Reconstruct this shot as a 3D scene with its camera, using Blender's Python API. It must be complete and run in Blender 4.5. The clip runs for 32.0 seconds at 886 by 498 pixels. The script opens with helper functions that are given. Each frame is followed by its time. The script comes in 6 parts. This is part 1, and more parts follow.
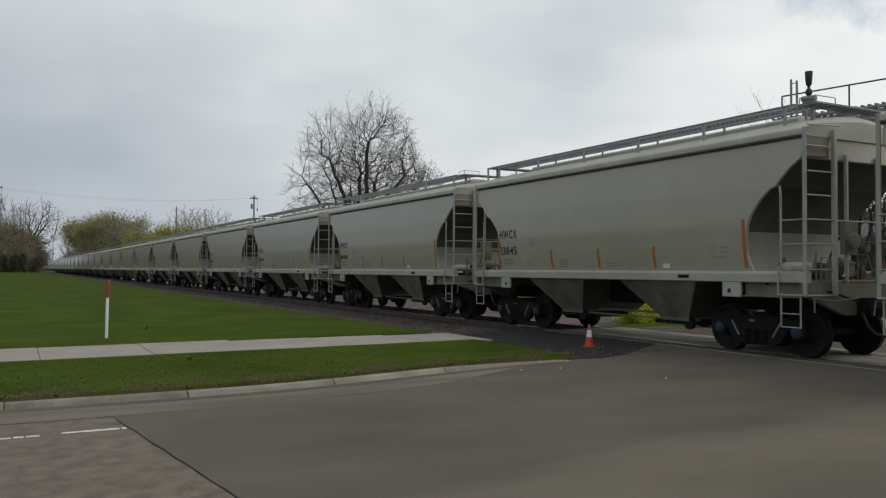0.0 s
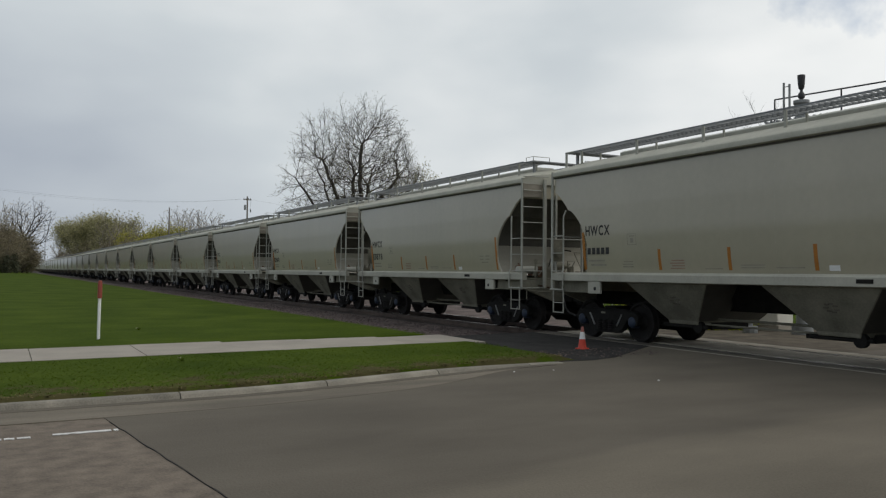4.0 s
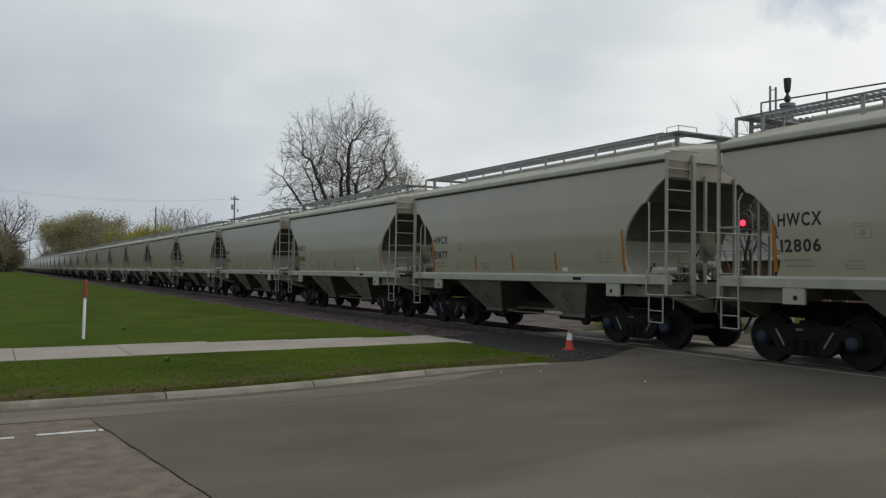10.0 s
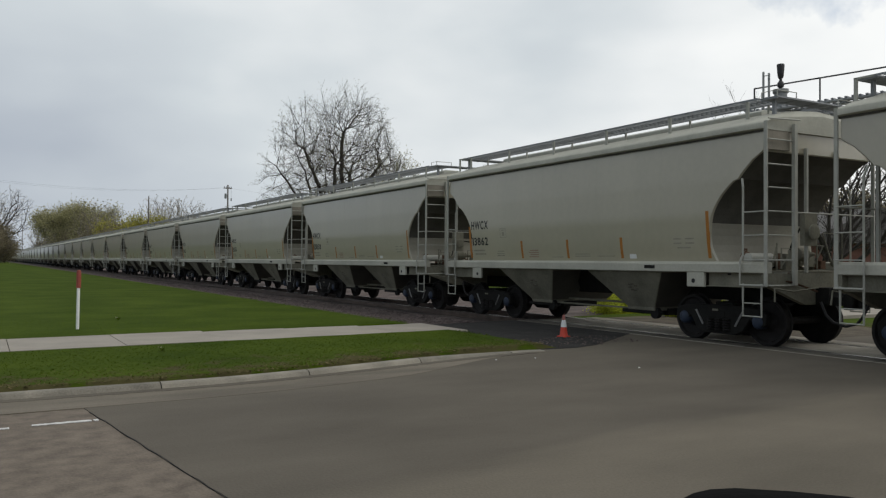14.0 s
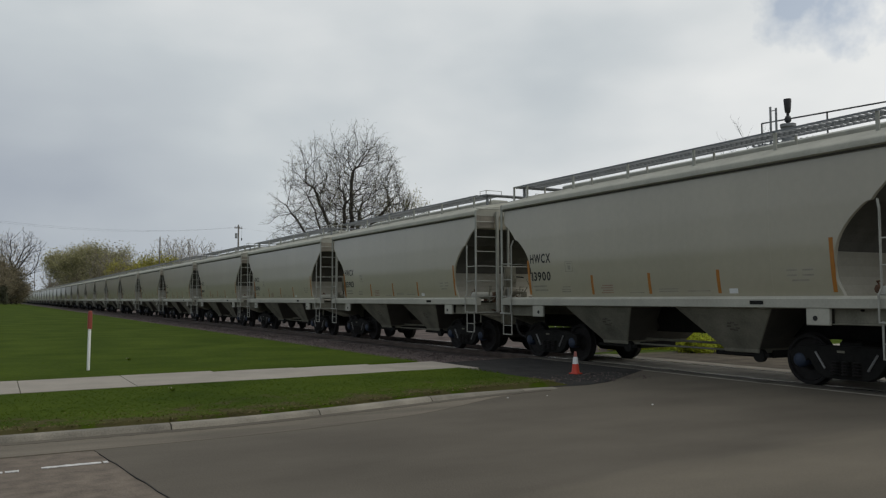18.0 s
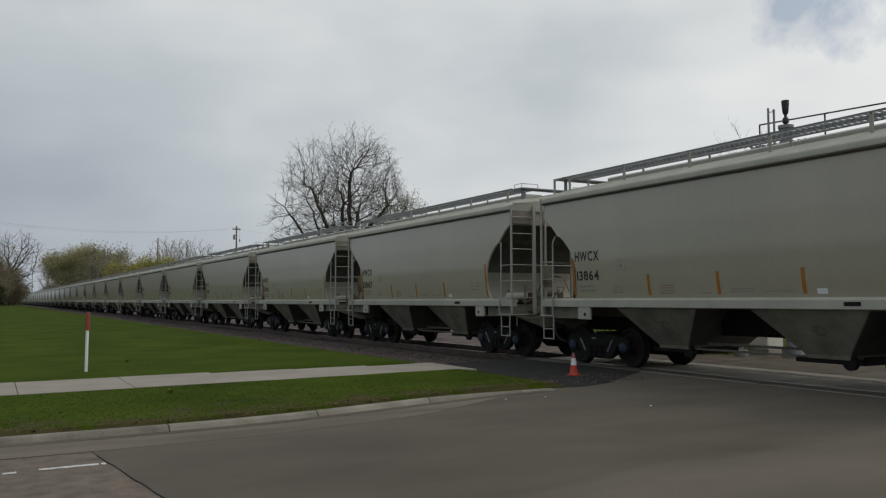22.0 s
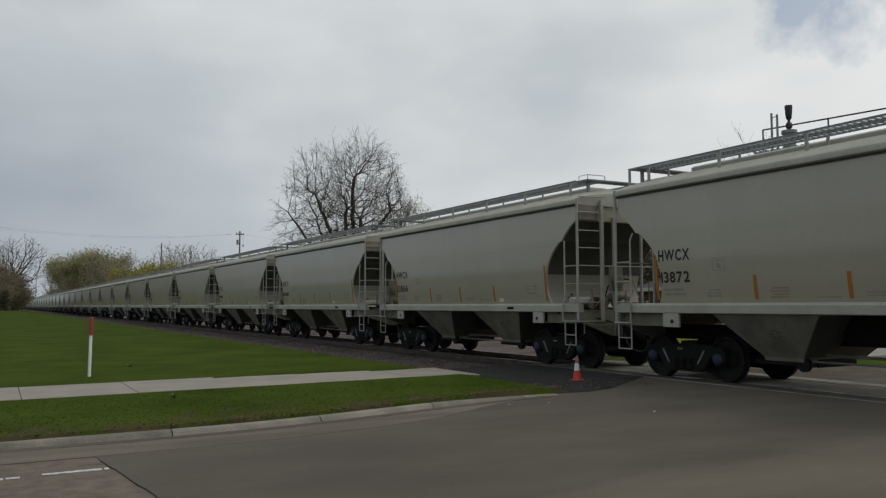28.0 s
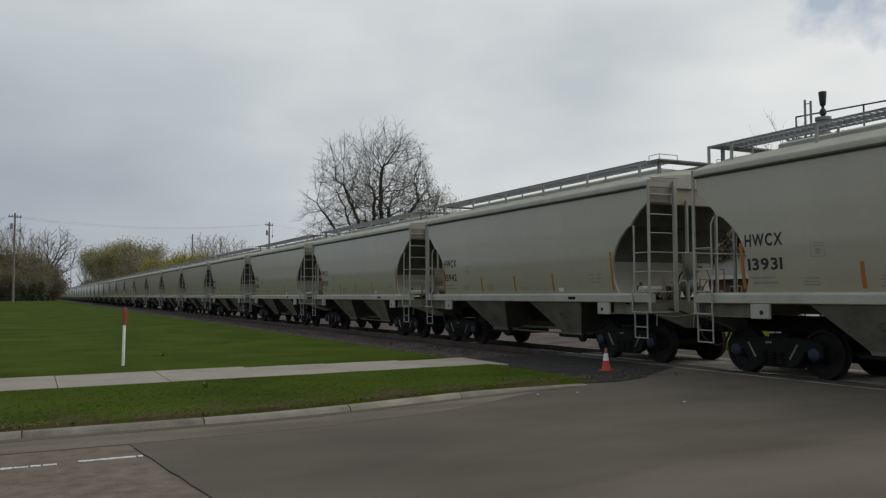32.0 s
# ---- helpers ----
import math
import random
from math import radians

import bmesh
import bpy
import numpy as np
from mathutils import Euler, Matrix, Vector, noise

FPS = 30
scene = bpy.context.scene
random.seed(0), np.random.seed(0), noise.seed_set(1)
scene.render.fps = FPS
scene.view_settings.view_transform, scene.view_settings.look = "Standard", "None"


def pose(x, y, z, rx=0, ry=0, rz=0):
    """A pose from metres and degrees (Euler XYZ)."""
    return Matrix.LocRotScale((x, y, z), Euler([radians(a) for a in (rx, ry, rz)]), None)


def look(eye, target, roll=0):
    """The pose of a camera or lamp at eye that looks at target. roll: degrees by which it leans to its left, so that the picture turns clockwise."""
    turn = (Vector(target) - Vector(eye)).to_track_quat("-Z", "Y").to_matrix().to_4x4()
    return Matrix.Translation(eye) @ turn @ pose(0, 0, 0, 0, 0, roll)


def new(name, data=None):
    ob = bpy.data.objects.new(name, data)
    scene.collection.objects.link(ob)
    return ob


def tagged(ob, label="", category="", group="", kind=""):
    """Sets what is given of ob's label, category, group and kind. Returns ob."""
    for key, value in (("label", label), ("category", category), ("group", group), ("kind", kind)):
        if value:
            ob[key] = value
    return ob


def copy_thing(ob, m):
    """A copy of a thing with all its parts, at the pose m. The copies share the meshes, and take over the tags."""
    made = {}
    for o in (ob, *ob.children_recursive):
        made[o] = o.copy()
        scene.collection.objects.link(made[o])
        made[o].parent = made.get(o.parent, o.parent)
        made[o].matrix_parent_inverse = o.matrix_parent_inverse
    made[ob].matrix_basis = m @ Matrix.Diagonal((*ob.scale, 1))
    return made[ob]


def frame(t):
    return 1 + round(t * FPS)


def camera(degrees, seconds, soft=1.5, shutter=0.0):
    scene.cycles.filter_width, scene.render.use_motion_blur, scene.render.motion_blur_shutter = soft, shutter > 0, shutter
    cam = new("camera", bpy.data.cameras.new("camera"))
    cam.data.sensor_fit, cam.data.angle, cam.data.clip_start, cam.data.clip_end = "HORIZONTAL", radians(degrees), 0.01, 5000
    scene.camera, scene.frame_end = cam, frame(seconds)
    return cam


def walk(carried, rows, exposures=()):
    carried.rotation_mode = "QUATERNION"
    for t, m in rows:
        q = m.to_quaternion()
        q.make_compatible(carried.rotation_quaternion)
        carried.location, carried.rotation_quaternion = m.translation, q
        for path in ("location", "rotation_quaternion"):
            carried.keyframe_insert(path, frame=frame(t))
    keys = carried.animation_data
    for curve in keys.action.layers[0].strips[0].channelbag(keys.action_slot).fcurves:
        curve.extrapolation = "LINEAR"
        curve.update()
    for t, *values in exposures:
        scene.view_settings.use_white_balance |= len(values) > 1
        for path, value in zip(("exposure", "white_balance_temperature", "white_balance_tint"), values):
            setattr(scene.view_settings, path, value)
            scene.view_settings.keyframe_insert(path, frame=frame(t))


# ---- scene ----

EYE = (0.0, 0.0, 1.592)
cam = camera(57.27, 32.0, soft=1.25)



def view(heading, tilt, lean):
    h, p = radians(heading), radians(tilt)
    ahead = Vector((-math.sin(h) * math.cos(p), math.cos(h) * math.cos(p), math.sin(p)))
    return look(EYE, Vector(EYE) + ahead, lean)


walk(cam, [
    (0.0, view(-27.928, 1.472, 0.273)), (0.5, view(-28.086, 1.631, 0.409)), (1.0, view(-28.085, 1.641, 0.435)), (1.5, view(-28.089, 1.622, 0.395)),
    (2.0, view(-28.107, 1.587, 0.428)), (2.5, view(-28.116, 1.561, 0.398)), (3.0, view(-28.153, 1.559, 0.385)), (3.5, view(-28.232, 1.56, 0.406)),
    (5.5, view(-28.831, 1.743, 0.513)), (6.0, view(-28.841, 1.74, 0.535)), (6.5, view(-29.033, 1.785, 0.533)), (7.0, view(-29.214, 1.837, 0.592)),
    (7.5, view(-29.224, 1.824, 0.622)), (8.0, view(-29.217, 1.804, 0.652)), (8.5, view(-29.228, 1.775, 0.662)), (9.0, view(-29.228, 1.736, 0.683)),
    (9.5, view(-29.262, 1.711, 0.68)), (10.0, view(-29.25, 1.656, 0.664)), (10.5, view(-29.52, 1.525, 0.654)), (11.0, view(-29.655, 1.255, 0.453)),
    (11.5, view(-29.783, 1.323, 0.558)), (12.0, view(-29.591, 1.189, 0.311)), (12.5, view(-29.571, 1.179, 0.276)), (13.0, view(-29.702, 1.116, 0.235)),
    (13.5, view(-29.689, 0.871, 0.23)), (14.0, view(-29.668, 0.804, 0.307)), (14.5, view(-29.492, 0.986, 0.384)), (16.5, view(-28.755, 2.989, 0.16)),
    (17.0, view(-28.766, 3.01, 0.096)), (17.5, view(-28.921, 3.17, -0.168)), (18.0, view(-28.972, 3.45, -0.237)), (18.5, view(-29.041, 3.557, -0.229)),
    (19.0, view(-29.161, 3.674, -0.205)), (19.5, view(-29.181, 3.699, -0.239)), (20.0, view(-29.181, 3.7, -0.234)), (20.5, view(-29.155, 3.75, -0.167)),
    (21.0, view(-29.099, 3.694, -0.155)), (21.5, view(-29.152, 3.455, -0.157)), (22.0, view(-29.101, 3.54, -0.252)), (22.5, view(-29.038, 3.655, -0.239)),
    (23.0, view(-29.046, 3.579, -0.185)), (23.5, view(-29.045, 3.585, -0.231)), (24.0, view(-29.018, 3.568, -0.236)), (24.5, view(-28.879, 3.659, -0.196)),
    (25.0, view(-28.802, 3.707, -0.208)), (25.5, view(-28.793, 3.699, -0.226)), (27.5, view(-28.773, 3.692, -0.198)), (28.0, view(-28.882, 3.899, -0.228)),
    (28.5, view(-28.791, 4.065, -0.104)), (29.0, view(-28.653, 4.082, 0.015)), (29.5, view(-28.559, 4.064, -0.017)), (30.0, view(-28.386, 3.986, 0.057)),
    (30.5, view(-28.067, 3.797, 0.096)), (31.0, view(-27.97, 3.705, 0.044)), (31.5, view(-27.344, 3.378, -0.165)), (32.0, view(-26.897, 3.201, -0.274)),
], exposures=[(0, 0.0), (10, 0.0), (13, 0.1), (14.5, 0.1), (17, -0.08), (20, -0.18), (28, -0.2), (30.5, -0.26), (32, -0.17)])

# ---- light: an overcast spring sky with a bright, thinner part to the east ----
world = bpy.data.worlds.new("sky")
scene.world = world
world.use_nodes = True
wt = world.node_tree
wt.nodes.clear()


def wnode(kind, **inputs):
    n = wt.nodes.new(kind)
    for k, v in inputs.items():
        n.inputs[k].default_value = v
    return n


def wlink(a, b):
    wt.links.new(a, b)


sky = wt.nodes.new("ShaderNodeTexSky")
sky.sky_type = "NISHITA"
sky.sun_disc = False
sky.sun_elevation = radians(48)
sky.sun_rotation = radians(125)
sky_bg = wnode("ShaderNodeBackground", Strength=0.10)
wlink(sky.outputs[0], sky_bg.inputs[0])
coord = wt.nodes.new("ShaderNodeTexCoord")
stretch = wnode("ShaderNodeMapping")
stretch.inputs["Scale"].default_value = (1.0, 1.0, 2.2)
wlink(coord.outputs["Generated"], stretch.inputs["Vector"])
big = wnode("ShaderNodeTexNoise", Scale=2.4, Detail=3.0, Roughness=0.45)
wlink(stretch.outputs[0], big.inputs["Vector"])
fine = wnode("ShaderNodeTexNoise", Scale=7.0, Detail=4.0, Roughness=0.5)
wlink(stretch.outputs[0], fine.inputs["Vector"])
# brightness rises towards the thin part of the cloud and away from the horizon
lit = wt.nodes.new("ShaderNodeVectorMath")
lit.operation = "DOT_PRODUCT"
lit.inputs[1].default_value = (0.80, -0.14, 0.55)
wlink(coord.outputs["Generated"], lit.inputs[0])
mixn = wt.nodes.new("ShaderNodeMath")
mixn.operation = "MULTIPLY_ADD"
mixn.inputs[1].default_value = 0.60
wlink(lit.outputs["Value"], mixn.inputs[0])
calm = wt.nodes.new("ShaderNodeMath")
calm.operation = "MULTIPLY_ADD"
calm.inputs[1].default_value, calm.inputs[2].default_value = 0.7, 0.215
wlink(big.outputs["Fac"], calm.inputs[0])
wlink(calm.outputs[0], mixn.inputs[2])
addn = wt.nodes.new("ShaderNodeMath")
addn.operation = "MULTIPLY_ADD"
addn.inputs[1].default_value = 0.14
wlink(fine.outputs["Fac"], addn.inputs[0])
wlink(mixn.outputs[0], addn.inputs[2])
ramp = wt.nodes.new("ShaderNodeValToRGB")
ramp.color_ramp.elements[0].position = 0.48
ramp.color_ramp.elements[0].color = (0.40, 0.445, 0.508, 1)
ramp.color_ramp.elements[1].position = 1.0
ramp.color_ramp.elements[1].color = (0.885, 0.90, 0.895, 1)
middle = ramp.color_ramp.elements.new(0.77)
middle.color = (0.597, 0.645, 0.675, 1)
wlink(addn.outputs[0], ramp.inputs[0])
cloud_bg = wnode("ShaderNodeBackground", Strength=1.0)
wlink(ramp.outputs[0], cloud_bg.inputs[0])
# a torn gap in the cloud where blue shows
gap_dot = wt.nodes.new("ShaderNodeVectorMath")
gap_dot.operation = "DOT_PRODUCT"
gap_dot.inputs[1].default_value = Vector((0.790, 0.515, 0.345)).normalized()
wlink(coord.outputs["Generated"], gap_dot.inputs[0])
gap_n = wnode("ShaderNodeTexNoise", Scale=9.0, Detail=5.0, Roughness=0.6)
wlink(coord.outputs["Generated"], gap_n.inputs["Vector"])
gap_sum = wt.nodes.new("ShaderNodeMath")
gap_sum.operation = "MULTIPLY_ADD"
gap_sum.inputs[1].default_value = 0.02
wlink(gap_n.outputs["Fac"], gap_sum.inputs[0])
wlink(gap_dot.outputs["Value"], gap_sum.inputs[2])
gap = wt.nodes.new("ShaderNodeMapRange")
gap.inputs["From Min"].default_value = 1.0052
gap.inputs["From Max"].default_value = 1.0090
gap.inputs["To Min"].default_value = 0.0
gap.inputs["To Max"].default_value = 0.55
wlink(gap_sum.outputs[0], gap.inputs["Value"])
both = wt.nodes.new("ShaderNodeMixShader")
wlink(gap.outputs[0], both.inputs[0])
wlink(cloud_bg.outputs[0], both.inputs[1])
wlink(sky_bg.outputs[0], both.inputs[2])
out = wt.nodes.new("ShaderNodeOutputWorld")
wlink(both.outputs[0], out.inputs[0])

sun = new("sun", bpy.data.lights.new("sun", "SUN"))
sun.data.energy = 0.6
sun.data.angle = radians(25)
sun.data.color = (1.0, 0.97, 0.92)
sun.matrix_world = look((0, 0, 60), Vector((0, 0, 60)) - Vector((math.sin(radians(125)) * math.cos(radians(48)), math.cos(radians(125)) * math.cos(radians(48)), math.sin(radians(48)))))


# ---- materials ----
def material(name, base, rough=0.7, metal=0.0, var=0.25, scale=4.0, fine=60.0, bump=0.2, tint=None, vary=0.0, island=False, streak=None, spec=0.5):
    """A worn surface: two scales of noise in colour and roughness, with fine relief. Sizes are in metres of the object."""
    m = bpy.data.materials.new(name)
    m.use_nodes = True
    nt = m.node_tree
    b = nt.nodes["Principled BSDF"]
    b.inputs["Roughness"].default_value = rough
    b.inputs["Metallic"].default_value = metal
    b.inputs["Specular IOR Level"].default_value = spec
    tc = nt.nodes.new("ShaderNodeTexCoord")
    src = tc.outputs["Object"]
    if streak:
        mp = nt.nodes.new("ShaderNodeMapping")
        mp.inputs["Scale"].default_value = streak
        nt.links.new(src, mp.inputs["Vector"])
        src_big = mp.outputs[0]
    else:
        src_big = src
    n1 = nt.nodes.new("ShaderNodeTexNoise")
    n1.inputs["Scale"].default_value = scale
    n1.inputs["Detail"].default_value = 5.0
    nt.links.new(src_big, n1.inputs["Vector"])
    n2 = nt.nodes.new("ShaderNodeTexNoise")
    n2.inputs["Scale"].default_value = fine
    n2.inputs["Detail"].default_value = 3.0
    nt.links.new(src, n2.inputs["Vector"])
    r = nt.nodes.new("ShaderNodeValToRGB")
    lo = [c * (1 - var) for c in base]
    hi = [min(1, c * (1 + var)) for c in (tint or base)]
    r.color_ramp.elements[0].position, r.color_ramp.elements[1].position = 0.32, 0.68
    r.color_ramp.elements[0].color, r.color_ramp.elements[1].color = (*lo, 1), (*hi, 1)
    mix = nt.nodes.new("ShaderNodeMath")
    mix.operation = "MULTIPLY_ADD"
    mix.inputs[1].default_value = 0.35
    nt.links.new(n2.outputs["Fac"], mix.inputs[0])
    sub = nt.nodes.new("ShaderNodeMath")
    sub.operation = "MULTIPLY_ADD"
    sub.inputs[1].default_value, sub.inputs[2].default_value = 0.75, -0.05
    nt.links.new(n1.outputs["Fac"], sub.inputs[0])
    nt.links.new(sub.outputs[0], mix.inputs[2])
    fac = mix.outputs[0]
    if vary:
        if island:
            gi = nt.nodes.new("ShaderNodeNewGeometry")
            rnd = gi.outputs["Random Per Island"]
        else:
            rnd = nt.nodes.new("ShaderNodeObjectInfo").outputs["Random"]
        va = nt.nodes.new("ShaderNodeMath")
        va.operation = "MULTIPLY_ADD"
        va.inputs[1].default_value = vary
        nt.links.new(rnd, va.inputs[0])
        off = nt.nodes.new("ShaderNodeMath")
        off.operation = "SUBTRACT"
        off.inputs[1].default_value = vary / 2
        nt.links.new(fac, va.inputs[2])
        nt.links.new(va.outputs[0], off.inputs[0])
        fac = off.outputs[0]
    nt.links.new(fac, r.inputs[0])
    nt.links.new(r.outputs[0], b.inputs["Base Color"])
    if bump:
        bp = nt.nodes.new("ShaderNodeBump")
        bp.inputs["Strength"].default_value = bump
        bp.inputs["Distance"].default_value = 0.01
        nt.links.new(n2.outputs["Fac"], bp.inputs["Height"])
        nt.links.new(bp.outputs[0], b.inputs["Normal"])
    return m


def leaf_material(name, base, tint, var=0.3):
    """Thin leaves that let part of the light through."""
    m = material(name, base, 0.8, var=var, scale=0.5, bump=0, tint=tint, vary=0.5, island=True, spec=0.1)
    nt = m.node_tree
    b, o = nt.nodes["Principled BSDF"], nt.nodes["Material Output"]
    t = nt.nodes.new("ShaderNodeBsdfTranslucent")
    nt.links.new(b.inputs["Base Color"].links[0].from_socket, t.inputs["Color"])
    mix = nt.nodes.new("ShaderNodeMixShader")
    mix.inputs[0].default_value = 0.55
    nt.links.new(b.outputs[0], mix.inputs[1])
    nt.links.new(t.outputs[0], mix.inputs[2])
    nt.links.new(mix.outputs[0], o.inputs["Surface"])
    return m


def lamp_material(name, colour, strength):
    m = bpy.data.materials.new(name)
    m.use_nodes = True
    b = m.node_tree.nodes["Principled BSDF"]
    b.inputs["Base Color"].default_value = (*colour, 1)
    b.inputs["Emission Color"].default_value = (*colour, 1)
    b.inputs["Emission Strength"].default_value = strength
    return m


PAINT = material("hopper_grey_paint", (0.366, 0.335, 0.248), 0.33, var=0.075, scale=0.8, fine=7.0, bump=0.04, streak=(1.0, 1.0, 0.22), vary=0.14, spec=1.0)
PAINT.node_tree.nodes["Principled BSDF"].inputs["Coat Weight"].default_value = 0.6
PAINT.node_tree.nodes["Principled BSDF"].inputs["Coat Roughness"].default_value = 0.28
PAINT_ROOF = material("roof_grey_paint", (0.40, 0.392, 0.330), 0.65, var=0.14, scale=1.5, fine=20.0, bump=0.05, vary=0.1, spec=0.3)
PAINT_TRIM = material("trim_grey_paint", (0.35, 0.35, 0.305), 0.6, var=0.15, scale=3.0, fine=40.0, bump=0.05, vary=0.1)
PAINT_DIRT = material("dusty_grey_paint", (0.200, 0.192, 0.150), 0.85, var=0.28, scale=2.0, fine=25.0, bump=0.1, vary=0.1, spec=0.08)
# dark paint for shade put into the colour of slope sheets and eave line
PAINT_SHADE = material("grimy_end_sheet", (0.070, 0.066, 0.054), 0.8, var=0.25, scale=2.0, fine=25.0, bump=0.1)
PAINT_SOOT = material("soot_stained_paint", (0.27, 0.245, 0.20), 0.8, var=0.22, scale=1.6, fine=25.0, bump=0.1, vary=0.2, streak=(1.0, 1.0, 0.3), spec=0.1)
PAINT_END = material("dusty_end_paint", (0.30, 0.285, 0.235), 0.75, var=0.10, scale=1.2, fine=12.0, bump=0.05, vary=0.15, streak=(1.0, 1.0, 0.4), spec=0.2)
GRATE = material("galvanised_grating", (0.24, 0.25, 0.26), 0.6, 0.3, var=0.2, scale=5.0, fine=60.0)
STEEL_DARK = material("grimy_cast_steel", (0.0115, 0.0112, 0.0098), 0.8, 0.0, var=0.4, scale=6.0, fine=40.0, bump=0.3, spec=0.2)
WHEEL = material("wheel_steel", (0.015, 0.0135, 0.0125), 0.75, 0.0, var=0.4, scale=6.0, fine=40.0, bump=0.2, spec=0.25)
BEARING = material("blue_bearing_cap", (0.018, 0.030, 0.055), 0.6, 0.1, var=0.3, scale=8.0)
RUBBER = material("black_rubber", (0.018, 0.018, 0.018), 0.8, var=0.2)
ORANGE = material("orange_reflective_tape", (0.36, 0.140, 0.016), 0.5, var=0.12, scale=7.0)
LETTER = material("black_lettering", (0.015, 0.015, 0.015), 0.6, var=0.2)
LETTER_FAINT = material("small_grey_lettering", (0.30, 0.285, 0.24), 0.7, var=0.2)
STICKER = material("white_sticker", (0.72, 0.73, 0.72), 0.5, var=0.06)
SHINY = material("bright_worn_steel", (0.30, 0.30, 0.29), 0.4, 0.4, var=0.1)
ASPHALT = material("worn_asphalt", (0.102, 0.0885, 0.070), 0.9, var=0.20, scale=1.3, fine=45.0, bump=0.6, streak=(0.35, 0.7, 1.0), spec=0.2)


def worn_lane(m, pale):
    """A paler, dusty lane on the side of the road away from the kerb, worn off softly along its edge, with faint wheel tracks."""
    nt = m.node_tree
    b = nt.nodes["Principled BSDF"]
    old = b.inputs["Base Color"].links[0].from_socket
    tc = nt.nodes.new("ShaderNodeTexCoord")
    mp = nt.nodes.new("ShaderNodeMapping")
    mp.inputs["Rotation"].default_value = (0, 0, radians(-7.7))
    nt.links.new(tc.outputs["Object"], mp.inputs["Vector"])
    st = nt.nodes.new("ShaderNodeMapping")
    st.inputs["Scale"].default_value = (0.22, 1.3, 1.0)
    nt.links.new(mp.outputs[0], st.inputs["Vector"])
    n = nt.nodes.new("ShaderNodeTexNoise")
    n.inputs["Scale"].default_value, n.inputs["Detail"].default_value = 1.0, 4.0
    nt.links.new(st.outputs[0], n.inputs["Vector"])
    sep = nt.nodes.new("ShaderNodeSeparateXYZ")
    nt.links.new(mp.outputs[0], sep.inputs[0])
    d = nt.nodes.new("ShaderNodeMath")
    d.operation = "MULTIPLY_ADD"
    d.inputs[1].default_value = 1.2
    nt.links.new(n.outputs["Fac"], d.inputs[0])
    nt.links.new(sep.outputs["Y"], d.inputs[2])
    mr = nt.nodes.new("ShaderNodeMapRange")
    mr.interpolation_type = "SMOOTHSTEP"
    for key, v in (("From Min", 5.66), ("From Max", 5.16), ("To Min", 0.0), ("To Max", 1.0)):
        mr.inputs[key].default_value = v
    nt.links.new(d.outputs[0], mr.inputs["Value"])
    mix = nt.nodes.new("ShaderNodeMix")
    mix.data_type, mix.blend_type = "RGBA", "MULTIPLY"
    nt.links.new(mr.outputs[0], mix.inputs["Factor"])
    nt.links.new(old, mix.inputs["A"])
    mix.inputs["B"].default_value = (*pale, 1)
    nt.links.new(mix.outputs["Result"], b.inputs["Base Color"])


worn_lane(ASPHALT, (1.30, 1.30, 1.27))
ASPHALT_DARK = material("fresh_dark_asphalt", (0.022, 0.021, 0.020), 0.9, var=0.45, scale=2.0, fine=50.0, bump=0.8, spec=0.2)
CONCRETE_ROAD = material("weathered_road_concrete", (0.146, 0.120, 0.095), 0.9, var=0.32, scale=4.5, fine=45.0, bump=0.7, spec=0.2)
GUTTER = material("gutter_concrete", (0.138, 0.120, 0.094), 0.9, var=0.36, scale=1.2, fine=60.0, bump=0.5, streak=(0.3, 1.5, 1.0), spec=0.2)
CONCRETE = material("pale_concrete", (0.272, 0.244, 0.205), 0.9, var=0.14, scale=1.2, fine=60.0, bump=0.35, vary=0.12)
KERB = material("kerb_concrete", (0.205, 0.186, 0.150), 0.9, var=0.42, scale=1.6, fine=50.0, bump=0.5, vary=0.12)
PANEL = material("crossing_rubber_panel", (0.082, 0.074, 0.060), 0.85, var=0.35, scale=1.5, fine=50.0, bump=0.4, vary=0.1, spec=0.3)
PANEL_PALE = material("crossing_concrete", (0.26, 0.238, 0.195), 0.85, var=0.3, scale=1.5, fine=50.0, bump=0.4, vary=0.1, spec=0.3)
PAINT_LINE = material("worn_white_line", (0.55, 0.54, 0.52), 0.8, var=0.3, scale=9.0, fine=60.0, bump=0.3)
RAIL = material("rail_steel", (0.10, 0.075, 0.06), 0.6, 0.5, var=0.4, scale=3.0)
RAIL_TOP = material("polished_rail_head", (0.55, 0.54, 0.52), 0.25, 0.9, var=0.1)
TIE = material("creosoted_tie", (0.05, 0.042, 0.036), 0.9, var=0.4, scale=5.0, vary=0.2, island=True)
BALLAST = material("dusty_ballast", (0.100, 0.080, 0.074), 0.95, var=0.5, scale=1.2, fine=22.0, bump=1.0, spec=0.15)
STONE = material("ballast_stone", (0.108, 0.087, 0.081), 0.9, var=0.35, scale=9.0, fine=40.0, vary=0.6, island=True, spec=0.15)
GROUND = material("lawn_soil", (0.036, 0.063, 0.005), 0.95, var=0.22, scale=0.5, fine=9.0, bump=0.15, tint=(0.052, 0.075, 0.008), spec=0.03)


